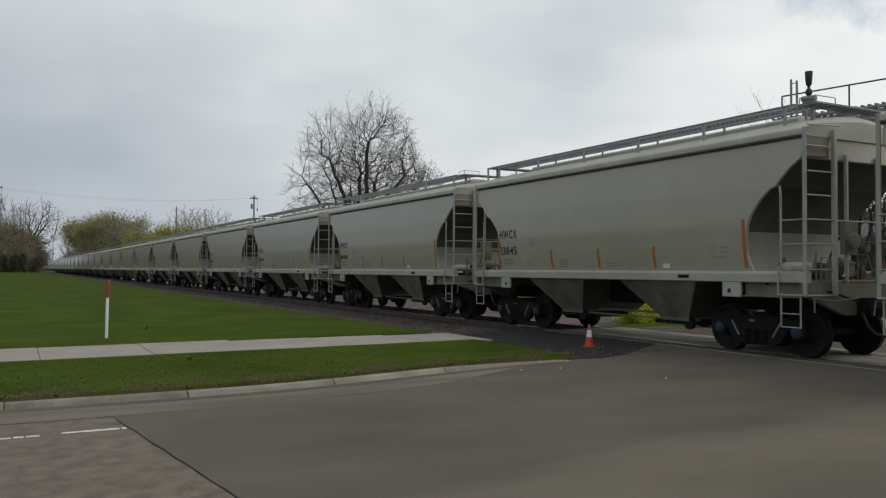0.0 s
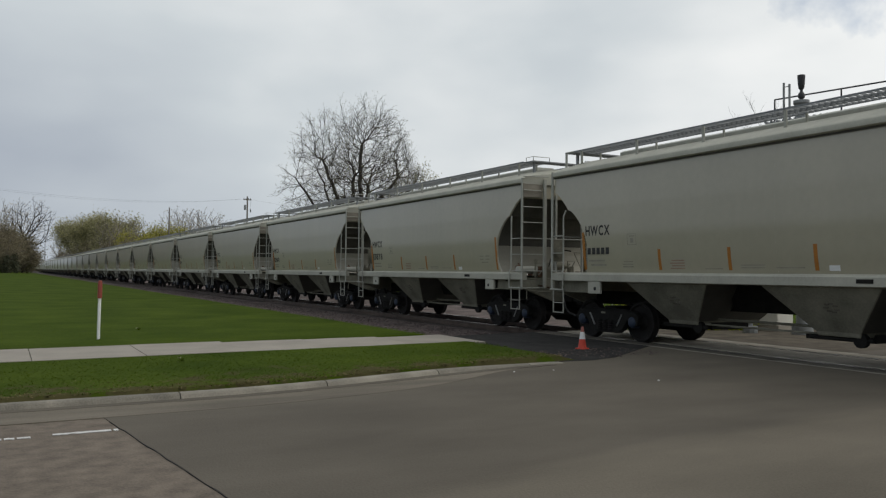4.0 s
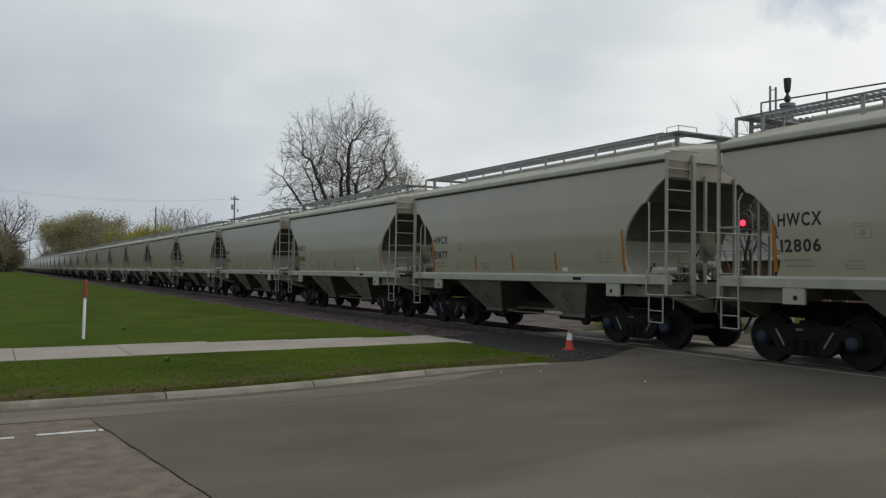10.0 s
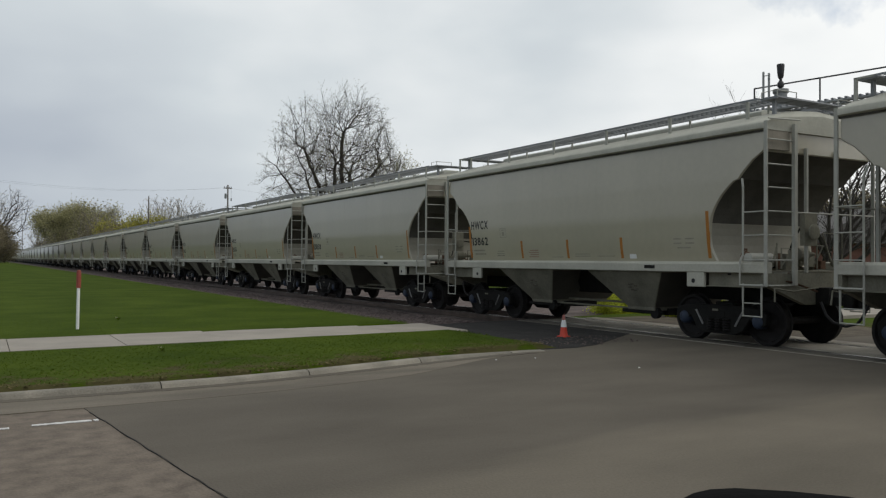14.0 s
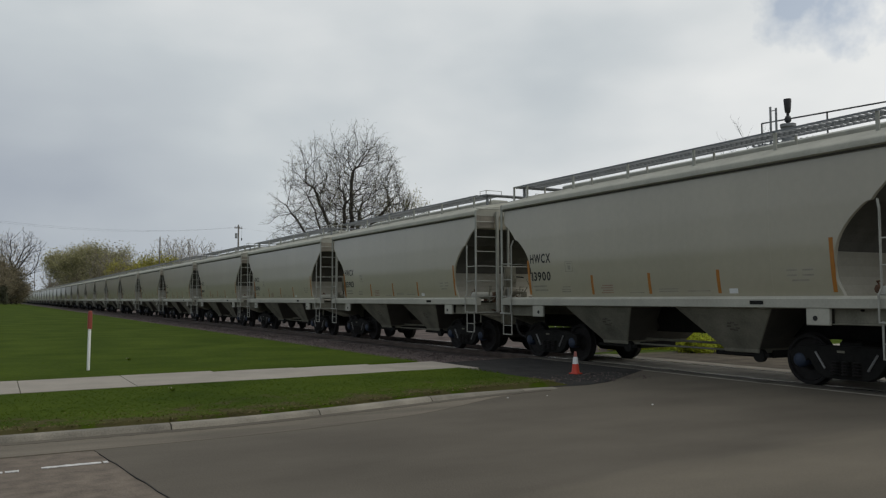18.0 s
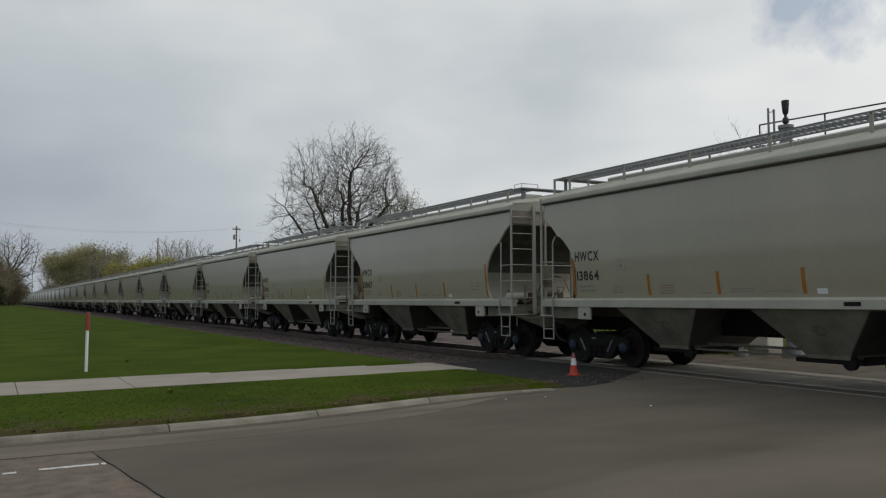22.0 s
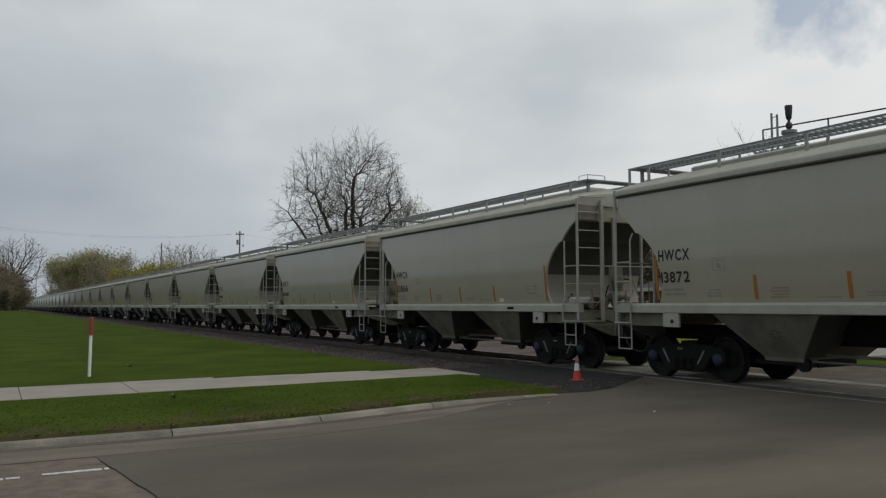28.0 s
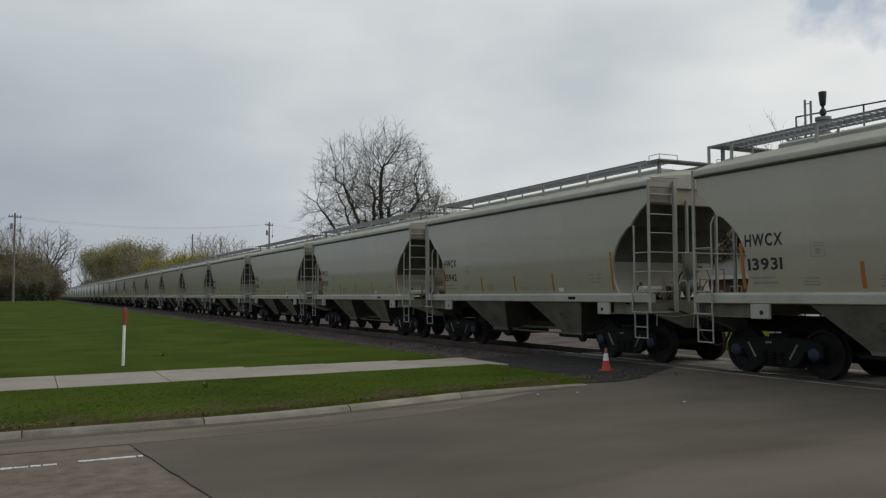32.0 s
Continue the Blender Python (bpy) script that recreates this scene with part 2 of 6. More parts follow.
def bare_patches(m, soil):
    """Trodden brown soil that shows through the grass in patches, thickest behind the kerb and rare on the lawn."""
    nt = m.node_tree
    b = nt.nodes["Principled BSDF"]
    old = b.inputs["Base Color"].links[0].from_socket
    tc = nt.nodes.new("ShaderNodeTexCoord")
    mp = nt.nodes.new("ShaderNodeMapping")
    mp.inputs["Rotation"].default_value = (0, 0, radians(-7.5))
    nt.links.new(tc.outputs["Object"], mp.inputs["Vector"])
    n = nt.nodes.new("ShaderNodeTexNoise")
    n.inputs["Scale"].default_value, n.inputs["Detail"].default_value, n.inputs["Roughness"].default_value = 1.5, 5.0, 0.65
    nt.links.new(tc.outputs["Object"], n.inputs["Vector"])
    sep = nt.nodes.new("ShaderNodeSeparateXYZ")
    nt.links.new(mp.outputs[0], sep.inputs[0])
    near = nt.nodes.new("ShaderNodeMapRange")
    for key, v in (("From Min", 10.3), ("From Max", 12.3), ("To Min", 0.18), ("To Max", -0.10)):
        near.inputs[key].default_value = v
    nt.links.new(sep.outputs["Y"], near.inputs["Value"])
    add = nt.nodes.new("ShaderNodeMath")
    add.operation = "ADD"
    nt.links.new(n.outputs["Fac"], add.inputs[0])
    nt.links.new(near.outputs[0], add.inputs[1])
    mr = nt.nodes.new("ShaderNodeMapRange")
    mr.interpolation_type = "SMOOTHSTEP"
    for key, v in (("From Min", 0.55), ("From Max", 0.70), ("To Min", 0.0), ("To Max", 0.85)):
        mr.inputs[key].default_value = v
    nt.links.new(add.outputs[0], mr.inputs["Value"])
    mix = nt.nodes.new("ShaderNodeMix")
    mix.data_type = "RGBA"
    nt.links.new(mr.outputs[0], mix.inputs["Factor"])
    nt.links.new(old, mix.inputs["A"])
    mix.inputs["B"].default_value = (*soil, 1)
    nt.links.new(mix.outputs["Result"], b.inputs["Base Color"])


bare_patches(GROUND, (0.072, 0.060, 0.030))
BLADE = leaf_material("grass_blades", (0.052, 0.086, 0.008), (0.068, 0.094, 0.010), 0.2)
STRAW = material("dry_grass_blades", (0.13, 0.108, 0.05), 0.85, var=0.3, scale=2.0, bump=0, vary=0.5, island=True, spec=0.1)
BARK = material("grey_brown_bark", (0.042, 0.036, 0.030), 0.95, var=0.35, scale=3.0, fine=30.0, bump=0.6)
TWIG = material("thin_twigs", (0.20, 0.18, 0.155), 0.95, var=0.3, scale=2.0)
LEAF_YOUNG = leaf_material("young_yellow_green_leaves", (0.29, 0.275, 0.145), (0.34, 0.32, 0.17))
LEAF_YELLOW = leaf_material("yellow_spring_blossom", (0.31, 0.295, 0.075), (0.37, 0.345, 0.085))
LEAF_LIME = leaf_material("lime_shrub_leaves", (0.42, 0.46, 0.06), (0.48, 0.52, 0.07))
LEAF_BUD = leaf_material("olive_buds", (0.19, 0.19, 0.11), (0.23, 0.22, 0.13))
LEAF_PALE = leaf_material("pale_new_buds", (0.40, 0.36, 0.27), (0.44, 0.40, 0.30))
LEAF_BROWN = leaf_material("brown_green_brush", (0.20, 0.178, 0.12), (0.235, 0.205, 0.135))
EVERGREEN = material("dark_evergreen_needles", (0.045, 0.048, 0.024), 0.9, var=0.3, scale=1.0, bump=0, vary=0.4, island=True)
POLE = material("weathered_pole_wood", (0.17, 0.15, 0.13), 0.9, var=0.3, scale=4.0, streak=(6, 6, 0.6))
WIRE = material("black_cable", (0.02, 0.02, 0.02), 0.7, var=0.1)
GALV = material("galvanised_steel", (0.24, 0.25, 0.25), 0.6, 0.3, var=0.15, scale=4.0)
DARK_METAL = material("dark_painted_metal", (0.03, 0.03, 0.032), 0.5, 0.2, var=0.2)
WHITE_PLASTIC = material("white_marker_plastic", (0.78, 0.78, 0.76), 0.5, var=0.06, scale=6.0)
RED_PLASTIC = material("faded_red_plastic", (0.26, 0.050, 0.032), 0.6, var=0.2, scale=9.0)
CONE_ORANGE = material("red_orange_cone_plastic", (0.50, 0.045, 0.020), 0.55, var=0.15, scale=9.0)
BRICK = material("red_brown_brick", (0.16, 0.075, 0.055), 0.9, var=0.3, scale=1.0, fine=18.0, bump=0.4)
CREAM = material("cream_siding", (0.55, 0.53, 0.47), 0.7, var=0.08, scale=2.0)
SHINGLE = material("grey_shingles", (0.10, 0.095, 0.09), 0.9, var=0.25, scale=4.0)
GLASS_DARK = material("dark_window_glass", (0.02, 0.025, 0.03), 0.1, var=0.1)
GRIT = material("grey_crossing_gravel", (0.100, 0.085, 0.066), 0.95, var=0.4, scale=2.0, fine=30.0, bump=0.9, spec=0.1)
LETTER_BROWN = material("dark_smudged_stencil", (0.09, 0.08, 0.06), 0.8, var=0.3)
LETTER_RED = material("faded_red_lettering", (0.33, 0.23, 0.18), 0.7, var=0.2)
CONE_TIP = material("faded_red_tip", (0.30, 0.11, 0.09), 0.7, var=0.2)
RUST = material("rusty_brown_iron", (0.115, 0.068, 0.045), 0.9, var=0.4, scale=8.0, fine=40.0, bump=0.3, spec=0.15)
MIRROR_BLACK = material("matt_black_plastic", (0.006, 0.006, 0.006), 0.9, var=0.15, spec=0.03)
RED_LIGHT = lamp_material("red_flasher_light", (1.0, 0.02, 0.05), 4.0)


# ---- mesh helpers ----
def box(bm, x0, x1, y0, y1, z0, z1):
    v = [bm.verts.new((x, y, z)) for z in (z0, z1) for x, y in ((x0, y0), (x1, y0), (x1, y1), (x0, y1))]
    for f in ((3, 2, 1, 0), (4, 5, 6, 7), (0, 1, 5, 4), (1, 2, 6, 5), (2, 3, 7, 6), (3, 0, 4, 7)):
        bm.faces.new([v[i] for i in f])


def rod(bm, a, b, r, n=6, r2=None):
    a, b = Vector(a), Vector(b)
    q = (b - a).to_track_quat("Z", "Y")
    r2 = r if r2 is None else r2
    rings = []
    for p, rr in ((a, r), (b, r2)):
        rings.append([bm.verts.new(p + q @ Vector((rr * math.cos(2 * math.pi * i / n), rr * math.sin(2 * math.pi * i / n), 0))) for i in range(n)])
    for i in range(n):
        bm.faces.new((rings[0][i], rings[0][(i + 1) % n], rings[1][(i + 1) % n], rings[1][i]))
    bm.faces.new(rings[0][::-1])
    bm.faces.new(rings[1])


def path_rod(bm, pts, r, n=6):
    pts = [Vector(p) for p in pts]
    rings = []
    for k, p in enumerate(pts):
        ahead = (pts[k + 1] - p).normalized() if k + 1 < len(pts) else Vector()
        behind = (p - pts[k - 1]).normalized() if k else Vector()
        d = ahead + behind
        q = d.to_track_quat("Z", "Y")
        if rings:
            # keep the ring from twisting against the one before
            u = last - d * (last.dot(d) / d.dot(d))
            u = u.normalized() if u.length > 1e-4 else q @ Vector((1, 0, 0))
        else:
            u = q @ Vector((1, 0, 0))
        v = d.normalized().cross(u)
        last = u
        rings.append([p + u * (r * math.cos(2 * math.pi * i / n)) + v * (r * math.sin(2 * math.pi * i / n)) for i in range(n)])
    loft(bm, rings)


def prism(bm, outline, axis, a, b):
    """The outline, drawn in the two other axes, carried from a to b along the axis (0 x, 1 y, 2 z)."""
    def at(p, w):
        p = list(p)
        p.insert(axis, w)
        return bm.verts.new(p)
    lo, hi = [at(p, a) for p in outline], [at(p, b) for p in outline]
    n = len(outline)
    for i in range(n):
        bm.faces.new((lo[i], lo[(i + 1) % n], hi[(i + 1) % n], hi[i]))
    bm.faces.new(lo[::-1])
    bm.faces.new(hi)


def loft(bm, rings, cap=True):
    vs = [[bm.verts.new(p) for p in ring] for ring in rings]
    n = len(vs[0])
    for a, b in zip(vs, vs[1:]):
        for i in range(n):
            bm.faces.new((a[i], a[(i + 1) % n], b[(i + 1) % n], b[i]))
    if cap:
        bm.faces.new(vs[0][::-1])
        bm.faces.new(vs[-1])


def lathe(bm, centre, axis, profile, n=20):
    """Rings of (distance along the axis, radius)."""
    q = Vector(axis).to_track_quat("Z", "Y")
    rings = [[Vector(centre) + q @ Vector((r * math.cos(2 * math.pi * i / n), r * math.sin(2 * math.pi * i / n), d)) for i in range(n)] for d, r in profile]
    loft(bm, rings)


def finish(name, bm, mat, bevel=0.0, smooth=False):
    bmesh.ops.recalc_face_normals(bm, faces=bm.faces)
    if bevel:
        bmesh.ops.bevel(bm, geom=[e for e in bm.edges if e.is_manifold and e.calc_face_angle(0) > 0.6], offset=bevel, segments=1, affect="EDGES")
    me = bpy.data.meshes.new(name)
    bm.to_mesh(me)
    bm.free()
    me.materials.append(mat)
    if smooth:
        me.polygons.foreach_set("use_smooth", [True] * len(me.polygons))
        me.set_sharp_from_angle(angle=radians(38))
    return me


def part(name, bm, mat, parent, label="", bevel=0.0, smooth=False):
    ob = new(name, finish(name, bm, mat, bevel, smooth))
    ob.parent = parent
    return tagged(ob, label)


def again(ob, parent, m):
    """The same mesh once more as a part."""
    o = new(ob.name.split(".")[0], ob.data)
    o.parent = parent
    o.matrix_basis = m
    if "label" in ob:
        o["label"] = ob["label"]
    return o


def thing(name, m, label, category, group="", kind=""):
    ob = new(name)
    ob.empty_display_size = 0.2
    ob.matrix_basis = m
    return tagged(ob, label, category, group, kind)


def solid(name, bm, mat, label, category, group="", kind="", bevel=0.0, smooth=False, m=None):
    ob = new(name, finish(name, bm, mat, bevel, smooth))
    if m:
        ob.matrix_basis = m
    return tagged(ob, label, category, group, kind)


def soup(name, verts, faces, mat):
    me = bpy.data.meshes.new(name)
    me.from_pydata(verts, [], faces)
    me.materials.append(mat)
    return me


TRACK_X = 13.83      # centre line of the track, which runs along y
PITCH = 12.8         # length of a hopper car over its couplers
WHEEL_R = 0.457


def smooth01(v):
    v = max(0.0, min(1.0, v))
    return v * v * (3 - 2 * v)


# ---- ground ----
def kerb_y(x):
    """The line of the kerb's foot; it bends away from the road before the track."""
    return 10.32 + 0.016 * x + 1.15 * smooth01((x - 2.0) / 7.0) if x < 8.6 else 11.55


def ground_z(x, y):
    lawn = 0.10 + 0.75 * smooth01((y - 22) / 95) * smooth01((9.5 - x) / 9)
    z = lawn
    if y < 20:
        z = 0.10 if x < TRACK_X else 0.0
    # the road lies in a shallow bed
    edge = kerb_y(min(x, 8.5))
    if -4.0 < y < edge + 0.25:
        z = -0.12
    elif y <= -4.0:
        z = 0.05
    # the bed of the track
    d = abs(x - TRACK_X)
    w = 1.0 - smooth01((d - 3.2) / 1.7)
    z = z * (1 - w) + (-0.55 if y > 18.5 or y < -4.5 else -0.3) * w
    if x > TRACK_X:
        level = -0.5 + 0.45 * smooth01((d - 8.8) / 1.5)
        z = level + (-0.07 - level) * smooth01((24 - y) / 5) * smooth01((d - 1.6) / 1.5)
    if x < 9.3 and 14.75 + 0.052 * x < y < 16.8 + 0.05 * x:
        z = -0.02
    if x > 9.0 and 8.0 < y < 17.6:
        z = min(z, -0.10)
    return z


def ground():
    xs = sorted(set([-2500, -900, -400, -200, -120, -80, -60, -45, -35] + [round(-28 + 0.8 * i, 2) for i in range(90)] + [45, 50, 60, 80, 120, 200, 400, 900, 2500]))
    fine_rows = [round(9.9 + 0.1 * i, 2) for i in range(34)] + [round(14.1 + 0.1 * i, 2) for i in range(36)]
    ys = sorted(set(fine_rows + [-2500, -900, -650, -400, -200, -100, -60, -40, -25] + [round(-16 + 0.8 * i, 2) for i in range(95)] + [62 + 4 * i for i in range(40)] + [230, 270, 330, 420, 600, 900, 2500]))
    verts = [(x, y, ground_z(x, y)) for y in ys for x in xs]
    n = len(xs)
    faces = [(j * n + i, j * n + i + 1, (j + 1) * n + i + 1, (j + 1) * n + i) for j in range(len(ys) - 1) for i in range(n - 1)]
    ob = new("ground", soup("ground", verts, faces, GROUND))
    ob.data.polygons.foreach_set("use_smooth", [True] * len(faces))
    tagged(ob, "short green spring lawn over flat ground", "ground", kind="structure")


ground()


def strip(name, left, right, n, z, mat, label, category, thick=0.12):
    """A slab between two border lines, each a function of 0..1 that gives x, y."""
    bm = bmesh.new()
    rows = []
    for i in range(n + 1):
        a, b = left(i / n), right(i / n)
        za, zb = z(*a), z(*b)
        rows.append([bm.verts.new(p) for p in ((*a, za), (*b, zb), (*b, zb - thick), (*a, za - thick))])
    for r0, r1 in zip(rows, rows[1:]):
        for i in range(4):
            bm.faces.new((r0[i], r0[(i + 1) % 4], r1[(i + 1) % 4], r1[i]))
    bm.faces.new(rows[0][::-1])
    bm.faces.new(rows[-1])
    return solid(name, bm, mat, label, category, kind="structure")


def flat(h):
    return lambda x, y: h


# asphalt road up to the track, concrete road before it, gutter pan, and the road beyond the track
def road_edge(u):
    x = 0.965 + 11.475 * u
    return x, max(9.15, kerb_y(min(x, 8.5)) - 0.85 + 0.80 * smooth01((x - 4.8) / 3.4)) + 2.0 * smooth01((x - 7.2) / 1.6)


strip("road", road_edge, lambda u: (2.545 + 9.895 * u, -4.0), 60, flat(0.0), ASPHALT, "worn grey-brown asphalt road leading to the railway crossing", "road")
strip("road_concrete", lambda u: (-60 + 61.12 * u, 9.45), lambda u: (-60 + 62.72 * u, -4.0), 20, flat(-0.006), CONCRETE_ROAD, "old mottled concrete road surface with a ragged joint", "road")
def gutter_line(u):
    x = -60 + 68.6 * u
    return x, kerb_y(x) if u > 0.8 else 10.32


def gutter_front(u):
    x, y = gutter_line(u)
    return x, y - 0.92 + 0.80 * smooth01((x - 4.8) / 3.4)


strip("gutter", gutter_line, gutter_front, 160, flat(0.003), GUTTER, "concrete gutter pan along the kerb", "gutter")
strip("road_far", lambda u: (15.22 + 60 * u, 10.8), lambda u: (15.22 + 60 * u, -4.0), 4, flat(-0.002), ASPHALT, "asphalt road going on beyond the railway track", "road")

# dirt washed along the foot of the kerb, and grit beyond the crossing
rnd = random.Random(31)
DIRT = [0.10 + 0.05 * math.sin(0.5 * rnd.uniform(0, 1)) + rnd.uniform(0, 0.05) for _ in range(162)]
strip("gutter_dirt", lambda u: (-6 + 14.4 * u, kerb_y(-6 + 14.4 * u) - 0.015), lambda u: (-6 + 14.4 * u, kerb_y(-6 + 14.4 * u) - 0.05 - DIRT[int(u * 160)]), 160, flat(0.007), ASPHALT, "brown dirt washed along the foot of the kerb", "dirt", 0.01)
strip("gravel_verge", lambda u: (15.25, 10.8 + 7.2 * u), lambda u: (18.6 + 3.2 * u, 10.8 + 7.2 * u), 12, flat(-0.03), GRIT, "grey gravel beside the crossing", "gravel", 0.3)
strip("pavement_far", lambda u: (21.6 + 40 * u, 17.6), lambda u: (21.6 + 40 * u, 15.2), 4, flat(0.0), CONCRETE, "pale concrete sidewalk going on beyond the track", "pavement", 0.2)
bm = bmesh.new()
prism(bm, [(8.75, 13.6), (8.72, 12.6), (8.70, 11.80), (9.5, 11.74), (10.2, 11.98), (11.0, 12.52), (12.43, 13.5), (12.43, 17.9), (9.0, 17.5), (9.15, 15.62), (8.95, 14.8)], 2, -0.1, 0.006)
solid("pavement_patch", bm, ASPHALT_DARK, "dark fresh asphalt patch between sidewalk and track", "pavement", kind="structure")


def sidewalk():
    top = thing("pavement", pose(0, 0, 0), "pale concrete sidewalk of square slabs", "pavement", kind="structure")
    for i in range(-14, 5):
        x0, x1 = 0.42 + 1.775 * i + 0.005, 0.42 + 1.775 * (i + 1) - 0.005
        bm = bmesh.new()
        pts = []
        for x in (x0, x1):
            pts.append((x, 14.66 + 0.052 * x + (0.04 if i > 3 else 0)))
        for x in (x1, x0):
            pts.append((x, 16.88 + 0.050 * x))
        prism(bm, pts, 2, -0.05, 0.108 - 0.012 * max(0, i - 1) + 0.003 * (i % 2))
        part("slab", bm, CONCRETE, top, bevel=0.006)
    bm = bmesh.new()
    prism(bm, [(-60, 14.66 - 2.5), (-24.5, 14.66 - 1.27), (-24.5, 16.88 - 1.22), (-60, 16.88 - 2.8)], 2, -0.05, 0.108)
    part("slab", bm, CONCRETE, top)


sidewalk()


def kerb():
    top = thing("kerb", pose(0, 0, 0), "low worn concrete kerb with open joints", "kerb", kind="structure")
    for i in range(-14, 5):
        x0, x1 = -0.06 + 2.0 * i + 0.008, min(8.66, -0.06 + 2.0 * (i + 1) - 0.008)
        bm = bmesh.new()
        rings = []
        for k in range(5):
            x = x0 + (x1 - x0) * k / 4
            y, s = kerb_y(x), 1.0 - 0.75 * smooth01((x - 5.5) / 3.2)
            rings.append([(x, y - 0.02, -0.12), (x, y - 0.02, 0.005), (x, y + 0.02, 0.050 * s), (x, y + 0.05, 0.066 * s), (x, y + 0.135, 0.074 * s), (x, y + 0.145, -0.12)])
        loft(bm, rings)
        part("kerb_stone", bm, KERB, top, smooth=False)
    bm = bmesh.new()
    box(bm, -80, -28.1, 10.3, 10.5, -0.1, 0.08)
    part("kerb_stone", bm, KERB, top)


kerb()

# white dashes painted on the concrete, worn into ragged pieces
rnd = random.Random(12)
for x0, x1 in ((-1.1, -0.5), (-0.34, 0.25), (0.44, 1.03)):
    dash = thing("road_dash", pose(0, 0, 0), "worn white painted dash on the concrete road", "road marking", "dashes beside the gutter", kind="structure")
    x = x0
    while x < x1 - 0.03:
        e = min(x1, x + rnd.uniform(0.08, 0.26))
        n = 5
        low = [(x + (e - x) * k / n, 8.60 + 0.05 * x0 + rnd.uniform(0, 0.025)) for k in range(n + 1)]
        top = [(x + (e - x) * k / n, 8.70 + 0.05 * x0 - rnd.uniform(0, 0.025)) for k in range(n, -1, -1)]
        bm = bmesh.new()
        prism(bm, low + top, 2, -0.004, 0.001)
        part("paint", bm, PAINT_LINE, dash)
        x = e + rnd.choice((0.0, 0.006, 0.02))

# ragged seam where the asphalt overlaps the concrete
bm = bmesh.new()
rnd = random.Random(4)
pts = [(1.002 + 0.1175 * 0.2 * i + rnd.uniform(-0.010, 0.010), 9.15 - 0.2 * i, rnd.uniform(0.002, 0.006)) for i in range(45)]
loft(bm, [[(x - w, y, -0.004), (x + w, y, -0.004), (x + w, y, 0.002), (x - w, y, 0.002)] for x, y, w in pts])
solid("seam", bm, ASPHALT_DARK, "dark tar seam between concrete and asphalt", "seam", kind="structure")

# concrete crossing panels beside and between the rails
crossing = thing("crossing", pose(0, 0, 0), "worn concrete crossing panels set between the rails", "crossing", kind="structure")
for x0, x1, mat in ((12.52, 12.98, PANEL), (13.20, 14.46, PANEL_PALE), (14.68, 15.21, PANEL_PALE), (12.41, 12.51, PANEL_PALE)):
    for k in range(9):
        bm = bmesh.new()
        box(bm, x0, x1, -4.6 + 2.5 * k + 0.01, -4.6 + 2.5 * (k + 1) - 0.01, -0.2, 0.004)
        part("panel", bm, mat, crossing, bevel=0.015)

# ---- track ----
def track():
    for name, y0, y1 in (("ballast", 17.9, 1500), ("ballast", -1500, -4.6)):
        bm = bmesh.new()
        ys = [y0 + 0.35 * i for i in range(230)] + [y0 + 100 + 25 * i for i in range(1, 60) if y0 + 100 + 25 * i < y1] + [y1] if y0 > 0 else [y0, y1]
        rings = []
        for y in ys:
            # the stones' border wanders over the lawn
            w = 0.30 * noise.noise((0.30 * y, 1.0, 0.0)) + 0.22 * noise.noise((1.2 * y, 5.0, 0.0)) if y < 110 else 0.0
            rings.append([(x, y, z) for x, z in ((8.75 + w, -0.3), (8.95 + w, 0.065), (10.2, -0.07), (11.5, -0.25), (12.3, -0.17), (15.4, -0.17), (16.3, -0.36), (18.2, -0.22), (23.5, -0.12), (23.5, -0.8), (8.6, -0.8))])
        loft(bm, rings)
        solid(name, bm, BALLAST, "dark purple-brown gravel bed under the track", "gravel", kind="structure")
    top = thing("railway_track", pose(0, 0, 0), "steel rails on dark wooden ties", "track", kind="structure")
    for s in (-1, 1):
        x = TRACK_X + s * 0.7525
        bm = bmesh.new()
        prism(bm, [(x - 0.07, -0.17), (x + 0.07, -0.17), (x + 0.07, -0.155), (x + 0.012, -0.13), (x + 0.012, -0.045), (x + 0.034, -0.035), (x + 0.034, -0.008), (x - 0.034, -0.008), (x - 0.034, -0.035), (x - 0.012, -0.045), (x - 0.012, -0.13), (x - 0.07, -0.155)], 1, -1500, 1500)
        rail = part("rail", bm, RAIL, top)
        bm = bmesh.new()
        prism(bm, [(x - 0.03, -0.0085), (x + 0.03, -0.0085), (x + 0.022, 0.0), (x - 0.022, 0.0)], 1, -1500, 1500)
        part("rail_head", bm, RAIL_TOP, rail, "polished running surface")
    rnd = random.Random(2)
    bm = bmesh.new()
    box(bm, -1.28, 1.28, -0.11, 0.11, -0.33, -0.165)
    tie = part("tie", bm, TIE, top)
    tie.matrix_basis = pose(TRACK_X, 18.3, 0)
    for i in range(1, 120):
        again(tie, top, pose(TRACK_X + rnd.uniform(-0.04, 0.04), 18.3 + 0.5 * i, rnd.uniform(-0.006, 0.006), 0, 0, rnd.uniform(-0.8, 0.8)))


track()


